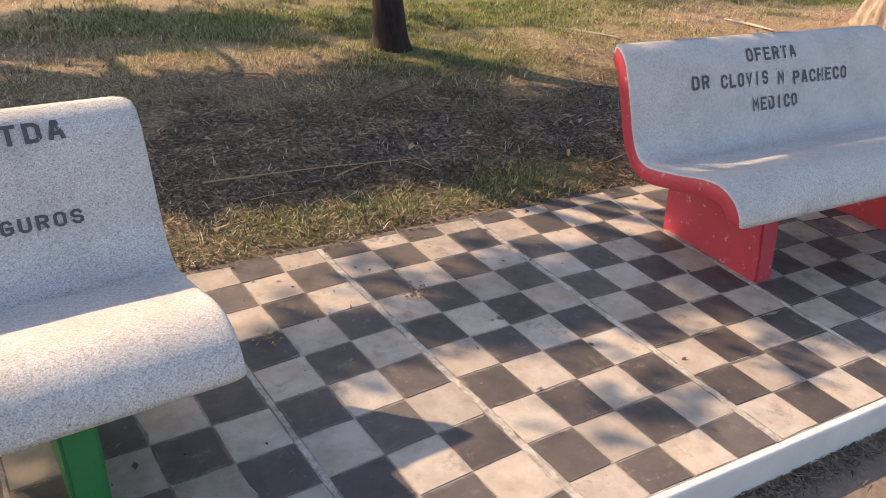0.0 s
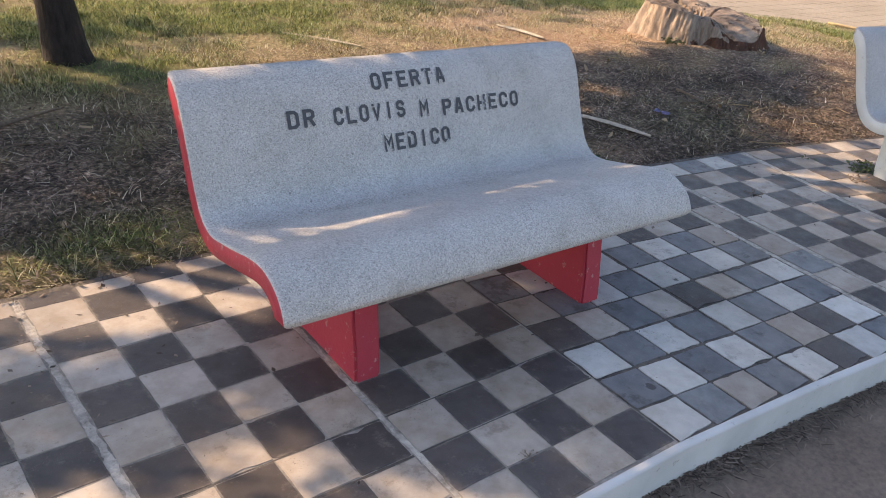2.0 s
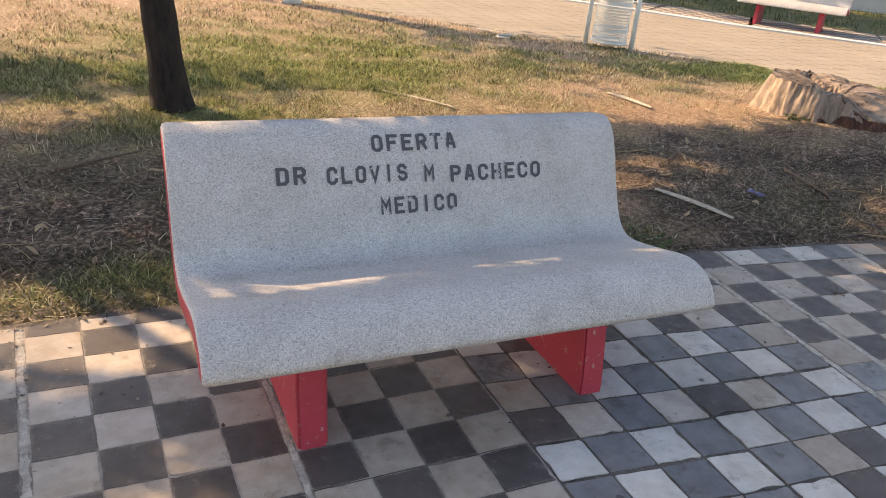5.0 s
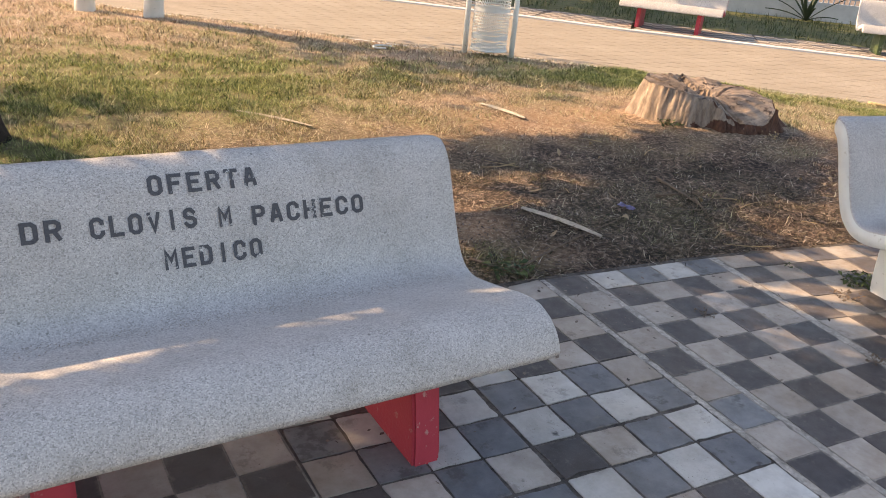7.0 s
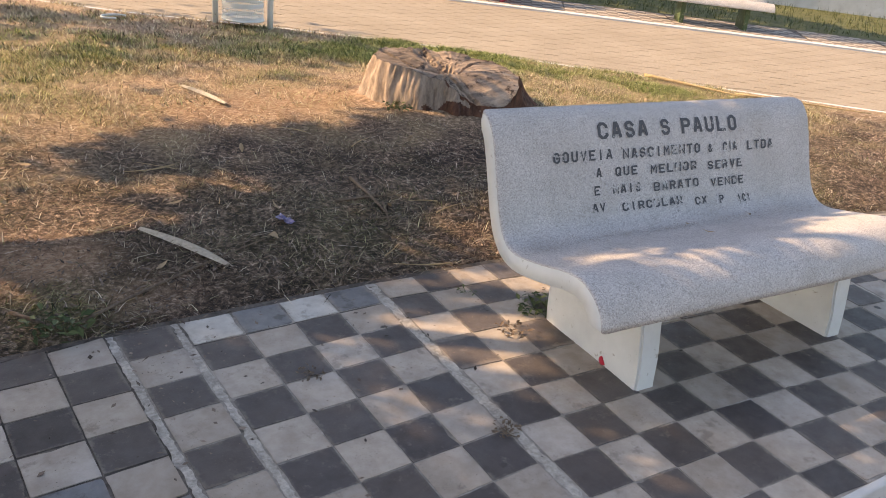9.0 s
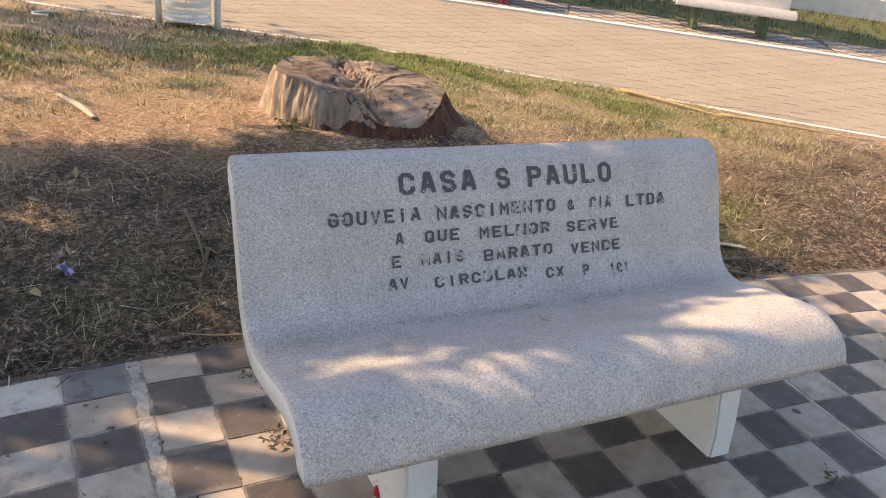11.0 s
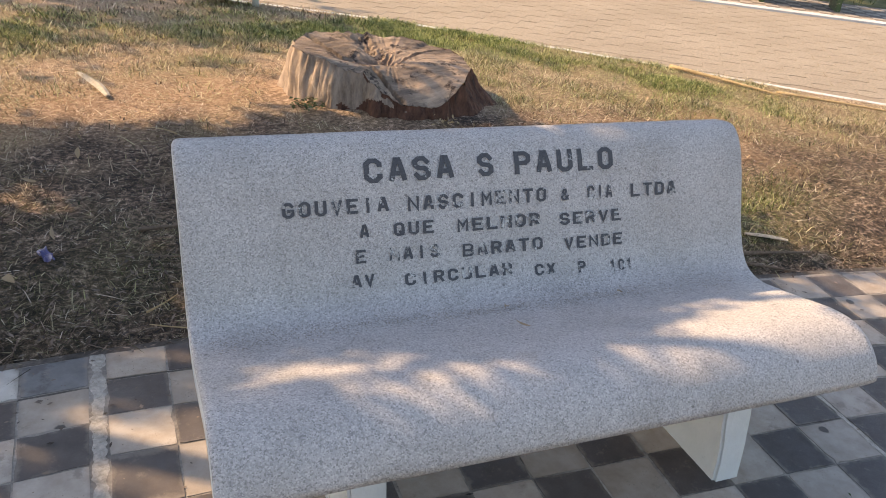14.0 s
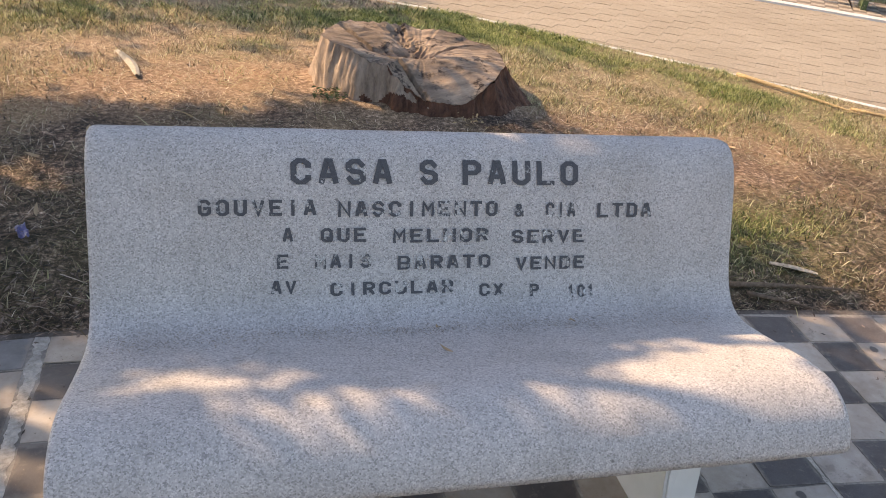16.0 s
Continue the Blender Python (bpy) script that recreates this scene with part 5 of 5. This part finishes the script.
def stick(a, c, r, mat, label, sag=0.0, bend=0.02):
    p, q = Vector((a[0], a[1], lawn_z(*a) + r + 0.008)), Vector((c[0], c[1], lawn_z(*c) + r + 0.008))
    bm = bmesh.new()
    d = (q - p)
    side = Vector((-d.y, d.x, 0)).normalized()
    run = [p + d * t + side * bend * math.sin(3.1 * t) * d.length + Vector((0, 0, sag * math.sin(3.1 * t))) for t in [i / 8 for i in range(9)]]
    tube(bm, run, [r * (1.15 - 0.7 * i / 8) for i in range(9)], 6)
    me = bpy.data.meshes.new("stick")
    bm.to_mesh(me)
    bm.free()
    me.materials.append(mat)
    return tagged(new("stick", me), label, "stick")


def frond(a, c, w, label):
    """A split dry palm stalk: a flat, ridged strip."""
    p, q = Vector((a[0], a[1], lawn_z(*a) + 0.012)), Vector((c[0], c[1], lawn_z(*c) + 0.02))
    d = q - p
    side = Vector((-d.y, d.x, 0)).normalized()
    verts, faces = [], []
    for k in range(10):
        f = k / 9
        m = p + d * f + side * 0.05 * d.length * math.sin(2.6 * f)
        hw = w * (0.35 + 0.65 * math.sin(math.pi * (0.12 + 0.8 * f)))
        verts += [m - side * hw, m + Vector((0, 0, hw * 0.5)), m + side * hw, m - Vector((0, 0, 0.01))]
        if k:
            b0 = 4 * k
            faces += [(b0 - 4 + i, b0 - 4 + (i + 1) % 4, b0 + (i + 1) % 4, b0 + i) for i in range(4)]
    return tagged(new("dry_frond", mesh_of("dry_frond", verts, faces, [STALK])), label, "frond")


frond((3.19, 1.46), (3.36, 0.98), 0.028, "pale split palm stalk lying on the lawn")
frond((4.31, 3.58), (4.36, 3.03), 0.03, "pale curled palm husk on bare earth")
frond((2.27, 3.80), (2.60, 3.18), 0.018, "thin straw coloured stalk on the lawn")
frond((6.78, 0.36), (6.93, 0.22), 0.018, "short white wood chip on grass")
stick((8.92, 2.90), (9.20, 1.90), 0.016, STRAW, "long yellow bamboo cane lying by the path")
stick((9.25, 2.05), (9.9, 1.0), 0.012, STRAW, "long dry cane lying by the path")
stick((4.41, 1.60), (4.31, 1.13), 0.010, TWIG, "bare forked twig on the lawn")
stick((4.16, 1.36), (4.50, 1.30), 0.008, TWIG, "thin bare twig on the lawn")
stick((4.37, 1.24), (4.25, 1.02), 0.007, TWIG, "thin bare twig on the lawn")
stick((2.72, 0.86), (3.62, 1.12), 0.006, TWIG, "long thin dry stem on the lawn edge")
stick((2.55, 1.02), (2.66, 0.86), 0.009, TWIG, "short dark twig at the lawn edge")
stick((-1.3, 1.47), (-0.2, 1.40), 0.004, STRAW, "long thin straw on shaded litter")
stick((-0.1, 2.25), (0.35, 2.5), 0.012, TWIG, "brown stick on the litter")
stick((6.45, 0.27), (6.95, 0.10), 0.012, TWIG, "grey branch piece at the lawn edge")
stick((6.5, 0.20), (6.75, 0.03), 0.009, TWIG, "grey branch piece at the lawn edge")
for i in range(46):
    x = rng.uniform(-2.0, 7.5)
    y = lawn_edge_y(x) + abs(rng.gauss(0.05, 0.9))
    if side_of(NEAR_EDGE, x, y) > -0.3 or (x - 5.93) ** 2 + (y - 2.58) ** 2 < 0.8:
        continue
    a, l = rng.uniform(0, 6.28), rng.uniform(0.12, 0.4)
    stick((x, y), (x + l * math.cos(a), y + 0.5 * l * abs(math.sin(a))), rng.uniform(0.002, 0.005), rng.choice((TWIG, STRAW, STRAW)), "thin dry stem lying on the lawn", bend=rng.uniform(-0.1, 0.1))


def weed(x, y, size, mat, label, seed, z=0.0, count=22):
    rng = random.Random(seed)
    verts, faces = [], []
    for i in range(count):
        a, r = rng.uniform(0, 6.28), size * math.sqrt(rng.random())
        p = Vector((r * math.cos(a), r * math.sin(a), rng.uniform(0.0, 0.35 * size)))
        s = size * rng.uniform(0.10, 0.22)
        q = Euler((rng.uniform(-0.7, 0.7), rng.uniform(-0.7, 0.7), rng.uniform(0, 6.28))).to_matrix()
        k = len(verts)
        verts += [p + q @ Vector(v) for v in ((-s, 0, 0), (0, -0.5 * s, 0.2 * s), (s, 0, 0), (0, 0.5 * s, 0.2 * s))]
        verts += [Vector((0.2 * p.x, 0.2 * p.y, 0)), Vector((0.2 * p.x + 0.002, 0.2 * p.y, 0)), p]
        faces += [(k, k + 1, k + 2, k + 3), (k + 4, k + 5, k + 6)]
    ob = tagged(new("weed", mesh_of("weed", verts, faces, [mat])), label, "weed")
    ob.location = (x, y, z)
    return ob


weed(4.36, 0.10, 0.10, WEED, "small green weed in a joint beside the bench leg", 1, count=90)
weed(4.18, 0.36, 0.05, WEED, "small green weed in a tile joint", 2)
weed(4.12, 0.02, 0.08, TWIG, "dry brown weed stems in a tile joint", 3, count=26)
weed(3.285, 0.175, 0.05, TWIG, "dark withered weed in a tile joint", 4, count=36)
weed(3.655, -0.425, 0.055, TWIG, "dark withered weed in a tile joint", 5, count=44)
weed(-0.78, 0.30, 0.06, TWIG, "dark withered weed in a tile joint", 6, count=30)
weed(-1.39, 0.23, 0.06, DRY_LEAF, "dry withered weed in a tile joint", 7)
weed(0.80, -0.72, 0.03, TWIG, "dark scrap of weed in a tile joint", 8)
weed(0.19, -0.66, 0.03, TWIG, "dark scrap of weed in a tile joint", 9)
weed(5.60, -1.0, 0.05, WEED, "small green weed in a tile joint", 10)
weed(2.66, 0.86, 0.12, WEED, "leafy green weed at the lawn edge", 11, 0.02, 60)
weed(5.36, 2.42, 0.11, WEED, "green shoots at the foot of the stump", 12, 0.17, 70)

bm = bmesh.new()
tube(bm, [(0, 0, 0.0), (0, 0, 0.012), (0, 0, 0.013)], [0.019, 0.0185, 0.012], 18)
bmesh.ops.rotate(bm, verts=bm.verts[:], matrix=Matrix.Rotation(0.9, 3, "X"))
me = bpy.data.meshes.new("bottle_cap")
bm.to_mesh(me)
bm.free()
me.materials.append(PLASTIC_RED)
cap = tagged(new("bottle_cap", me), "red plastic bottle cap on the tiles", "bottle cap")
cap.location = (4.262, -0.33, 0.012)


def scrap(x, y, z, size, mat, label, seed):
    """A crumpled scrap of thin plastic."""
    rng = random.Random(seed)
    n = 5
    verts = [(size * (i / n - 0.5) * (1 + 0.2 * rng.random()), 0.35 * size * (j / n - 0.5) * (1 + 0.3 * rng.random()), rng.uniform(0, 0.18 * size)) for j in range(n + 1) for i in range(n + 1)]
    faces = [(j * (n + 1) + i, j * (n + 1) + i + 1, (j + 1) * (n + 1) + i + 1, (j + 1) * (n + 1) + i) for j in range(n) for i in range(n)]
    ob = tagged(new("plastic_scrap", mesh_of("plastic_scrap", verts, faces, [mat])), label, "scrap")
    ob.matrix_world = pose(x, y, z, 0, 0, rng.uniform(60, 120))


scrap(3.80, 1.25, lawn_z(3.80, 1.25) + 0.012, 0.10, PLASTIC_BLUE, "crumpled violet blue plastic scrap on the litter", 4)

bm = bmesh.new()
tube(bm, [(0.13 * math.cos(a) * (1 + 0.1 * math.sin(2 * a)), 0.10 * math.sin(a), 0.014) for a in [0.4 + 4.2 * i / 20 for i in range(21)]], [0.011] * 21, 8)
me = bpy.data.meshes.new("plastic_hose")
bm.to_mesh(me)
bm.free()
me.materials.append(METAL_WHITE)
tagged(new("plastic_hose", me), "curled piece of white plastic hose on the lawn", "hose").location = (4.87, 6.5, lawn_z(4.87, 6.5) + 0.02)


def seat_litter(place, rise, length, count, seed):
    """Crumbs of leaf and dust that have gathered in the bend between seat and back."""
    rng = random.Random(seed)
    cv = Curve(rise)
    low = min(range(len(cv.p)), key=lambda i: cv.p[i].y if cv.p[i].x > -0.5 else 9.0)
    verts, faces = [], []
    for i in range(count):
        x = rng.uniform(0.05, length - 0.08)
        thick = 0.6 + 0.8 * noise.noise((x * 3.0, seed, 0.0))
        s = cv.s[low] + rng.gauss(-0.015, 0.034 * max(0.3, thick))
        p, nrm = cv.at(s)
        p = Vector((x, p.x, p.y)) + Vector((0, nrm.x, nrm.y)) * 0.0035
        a, l, w = rng.uniform(0, 6.28), 0.0012 + 0.006 * rng.random() ** 4, rng.uniform(0.0006, 0.0018)
        u = Vector((math.cos(a), math.sin(a), rng.uniform(0.0, 0.2)))
        v = Vector((-u.y, u.x, 0)) * w
        k = len(verts)
        verts += [p - u * l, p - v, p + u * l, p + v]
        faces.append((k, k + 1, k + 2, k + 3))
    ob = tagged(new("seat_litter", mesh_of("seat_litter", verts, faces, [CRUMB])), "brown dust and leaf crumbs along the bend of the bench", "litter", kind="stuff")
    ob.matrix_world = place


seat_litter(B1, 1.0, 1.76, 1500, 3)
seat_litter(B2, 1.035, 1.80, 1900, 5)
seat_litter(B0, 1.0, 1.78, 1200, 6)
for place, x, d, z, k in ((B2, 0.88, -0.335, 0.412, 1), (B2, 0.87, -0.46, 0.437, 3), (B2, 1.27, -0.33, 0.412, 5)):
    ob = tagged(new("dry_leaf", leaf_kinds[k]), "small curled brown leaf lying on the bench seat", "leaf", "fallen leaves")
    ob.matrix_world = place @ pose(x, d, z, 0, 0, 40 * k) @ Matrix.Scale(0.55, 4)

# specks of soil and broken leaf on the tiles
sv, sf = [], []
rng = random.Random(123)
for i in range(1500):
    j = rng.randrange(2, 15)
    v = JOINTS[j][3] - 0.04 - abs(rng.gauss(0, 0.5))
    if v < JOINTS[j][4] + 0.05:
        continue
    p = joint_point(j, v).lerp(joint_point(j + 1, v), rng.random()) + Vector((0, 0, 0.003))
    l = 0.0025 + 0.012 * rng.random() ** 4
    a = rng.uniform(0, 6.28)
    u, w = Vector((math.cos(a), math.sin(a), rng.uniform(0, 0.3))) * l, Vector((-math.sin(a), math.cos(a), 0)) * l * rng.uniform(0.25, 0.7)
    k = len(sv)
    sv += [p - u, p - w, p + u, p + w]
    sf.append((k, k + 1, k + 2, k + 3))
tagged(new("walk_litter", mesh_of("walk_litter", sv, sf, [FLAKE])), "specks of soil and broken leaf on the tiles", "litter", kind="stuff")

weed(6.02, 1.98, 0.10, STRAW, "dry yellow grass tuft before the stump", 14, lawn_z(6.02, 1.98), 26)

# gutter litter along the kerb foot
gv, gf = [], []
rng = random.Random(66)
for i in range(5200):
    j = rng.randrange(4, 12)
    p = joint_point(j, JOINTS[j][4] - 0.03).lerp(joint_point(j + 1, JOINTS[j + 1][4] - 0.03), rng.random())
    p += Vector((rng.uniform(-0.02, 0.02), -abs(rng.gauss(0.0, 0.04)), -0.122 + rng.uniform(0, 0.012)))
    a, l, w = rng.uniform(0, 6.28), rng.uniform(0.01, 0.045), rng.uniform(0.001, 0.004)
    d = Vector((math.cos(a), math.sin(a), rng.uniform(-0.1, 0.15)))
    s = Vector((-d.y, d.x, 0)) * w
    k = len(gv)
    gv += [p - s, p + s, p + d * l + s * 0.4, p + d * l - s * 0.4]
    gf.append((k, k + 1, k + 2, k + 3))
tagged(new("gutter_litter", mesh_of("gutter_litter", gv, gf, [FLAKE])), "dry leaf and straw litter at the kerb foot", "litter", kind="stuff")

# flakes of bark and leaf over the soil
fv, ff = [], []
rng = random.Random(99)
while len(ff) < 26000:
    x, y = rng.uniform(-3.2, 9.2), rng.uniform(-0.2, 4.4)
    e = lawn_edge_y(x)
    if y < e - 0.05 or side_of(NEAR_EDGE, x, y) > -0.1 or (x - 5.93) ** 2 + (y - 2.58) ** 2 < 0.5:
        continue
    if rng.random() > 0.05 + math.exp(-1.5 * max(0.0, y - e - 0.3)) or (x > 6.2 and rng.random() < 0.7):
        continue
    s, a = 0.0025 + 0.011 * rng.random() ** 2, rng.uniform(0, 6.28)
    q = Euler((rng.gauss(0, 0.35), rng.gauss(0, 0.35), a)).to_matrix()
    p = Vector((x, y, max(lawn_z(x, y), 0.0) + 0.004 + rng.uniform(0, 0.012)))
    k = len(fv)
    fv += [p + q @ Vector(v) for v in ((-1.5 * s, 0, 0), (-0.2 * s, -0.4 * s, 0), (1.4 * s, 0.15 * s, 0.2 * s), (0.1 * s, 0.45 * s, 0.1 * s))]
    ff.append((k, k + 1, k + 2, k + 3))
tagged(new("leaf_flakes", mesh_of("leaf_flakes", fv, ff, [FLAKE])), "crumbled dead leaves and bark over the soil", "litter", kind="stuff")

# ---- lawn blades and litter ----
STEP = 0.08
GX0, GY0, GNX, GNY = -3.8, -0.8, 190, 150
LAWN_GRID = np.zeros((GNX, GNY, 5))
for i in range(GNX):
    x = GX0 + i * STEP
    edge = lawn_edge_y(x)
    for j in range(GNY):
        y = GY0 + j * STEP
        if y < edge - 0.2:
            continue
        inside = y > edge + 0.012 and side_of(NEAR_EDGE, x, y) < -0.05 and (x - 5.93) ** 2 + (y - 2.58) ** 2 > 0.5
        LAWN_GRID[i, j] = (*cover(x, y), lawn_z(x, y), 1.0 if inside else 0.0)


def sample_lawn(x, y):
    """Cover and height between the points of the grid."""
    u, v = (x - GX0) / STEP, (y - GY0) / STEP
    i, j = np.clip(u.astype(int), 0, GNX - 2), np.clip(v.astype(int), 0, GNY - 2)
    a, d = (u - i)[:, None], (v - j)[:, None]
    return (LAWN_GRID[i, j] * (1 - a) + LAWN_GRID[i + 1, j] * a) * (1 - d) + (LAWN_GRID[i, j + 1] * (1 - a) + LAWN_GRID[i + 1, j + 1] * a) * d


def blades(name, count, box, length, width, flat, seed, keep, label):
    """Many bent blades in one mesh, thick where the lawn is clumped."""
    rng = np.random.RandomState(seed)
    weight = np.zeros((GNX, GNY))
    for i in range(GNX):
        for j in range(GNY):
            x, y = GX0 + i * STEP, GY0 + j * STEP
            g, s, m, z, inside = LAWN_GRID[i, j]
            if inside and box[0] < x < box[1] and box[2] < y < box[3]:
                clump = 0.5 + 1.6 * noise.noise((x * 2.3, y * 2.3, seed)) + 0.9 * noise.noise((x * 7.0, y * 7.0, seed + 5.0))
                weight[i, j] = max(0.0, keep(g, s, x, y)) * max(0.06, min(1.0, clump))
    flatw = (weight / weight.sum()).ravel()
    cell = rng.choice(GNX * GNY, size=count, p=flatw)
    x = GX0 + (cell // GNY + rng.uniform(-0.5, 0.5, count)) * STEP
    y = GY0 + (cell % GNY + rng.uniform(-0.5, 0.5, count)) * STEP
    edge = np.interp(x, np.arange(GX0, 12, 0.1), [lawn_edge_y(q) for q in np.arange(GX0, 12, 0.1)])
    y = np.maximum(y, edge - 0.025 + 0.05 * rng.rand(count))
    info = sample_lawn(x, np.maximum(y, edge + 0.01))
    z = np.where(y < edge, np.maximum(info[:, 3], 0.004), info[:, 3])
    a, up = rng.uniform(0, 6.283, count), rng.uniform(flat[0], flat[1], count)
    l, w = length * rng.uniform(0.45, 1.3, count), width * rng.uniform(0.6, 1.3, count)
    dx, dy = np.cos(a), np.sin(a)
    h, o = l * np.sin(up), l * np.cos(up)
    rows = [(x - dy * w, y + dx * w, z - 0.004), (x + dy * w, y - dx * w, z - 0.004),
            (x + dx * o * 0.55 + dy * w * 0.7, y + dy * o * 0.55 - dx * w * 0.7, z + h * 0.72), (x + dx * o * 0.55 - dy * w * 0.7, y + dy * o * 0.55 + dx * w * 0.7, z + h * 0.72),
            (x + dx * o, y + dy * o, z + h * 0.9 + 0.002)]
    verts = np.stack([np.stack(r, axis=1) for r in rows], axis=1).reshape(-1, 3)
    base = np.arange(count) * 5
    loops = np.stack([base, base + 1, base + 2, base + 3, base + 3, base + 2, base + 4], axis=1).ravel()
    starts = np.stack([np.arange(count) * 7, np.arange(count) * 7 + 4], axis=1).ravel()
    me = bpy.data.meshes.new(name)
    me.vertices.add(len(verts))
    me.vertices.foreach_set("co", verts.ravel())
    me.loops.add(len(loops))
    me.loops.foreach_set("vertex_index", loops)
    me.polygons.add(len(starts))
    me.polygons.foreach_set("loop_start", starts)
    me.update(calc_edges=True)
    me.materials.append(BLADE)
    cov = np.zeros((count, 3))
    cov[:, 0] = np.clip(info[:, 0] * 1.25 + rng.normal(0, 0.22, count), 0, 1)
    cov[:, 1:3] = info[:, 1:3]
    at = me.attributes.new("cover", "FLOAT_VECTOR", "POINT")
    at.data.foreach_set("vector", np.repeat(cov, 5, axis=0).ravel())
    return tagged(new(name, me), label, "grass", kind="stuff")


blades("grass", 140000, (-3.6, 9.5, -0.3, 5.0), 0.055, 0.0021, (0.05, 0.85), 1, lambda g, s, x, y: (0.06 + 1.5 * max(0, g - 0.08)) * (1 - 0.9 * s), "short patchy green and dry grass blades")
blades("grass", 70000, (-3.0, 11.0, 4.0, 11.0), 0.065, 0.0040, (0.05, 0.75), 2, lambda g, s, x, y: 0.35 + 0.8 * g, "dry grass further back on the lawn")
blades("straw_litter", 170000, (-3.6, 10.0, -0.6, 5.0), 0.062, 0.0014, (0.0, 0.28), 3, lambda g, s, x, y: (0.9 - 0.5 * g) * (1 - 0.65 * s), "dry straw and dead stems lying on the soil")

blades("long_straw", 6000, (-3.4, 9.5, -0.4, 5.0), 0.15, 0.0026, (0.0, 0.10), 4, lambda g, s, x, y: (0.9 - 0.6 * g) * (1 - 0.5 * s), "long pale straws lying across the soil")

# ---- tiles last ----
tile_rng = random.Random(5)
for j in range(len(JOINTS) - 1):
    lay_panel(j, tile_rng)
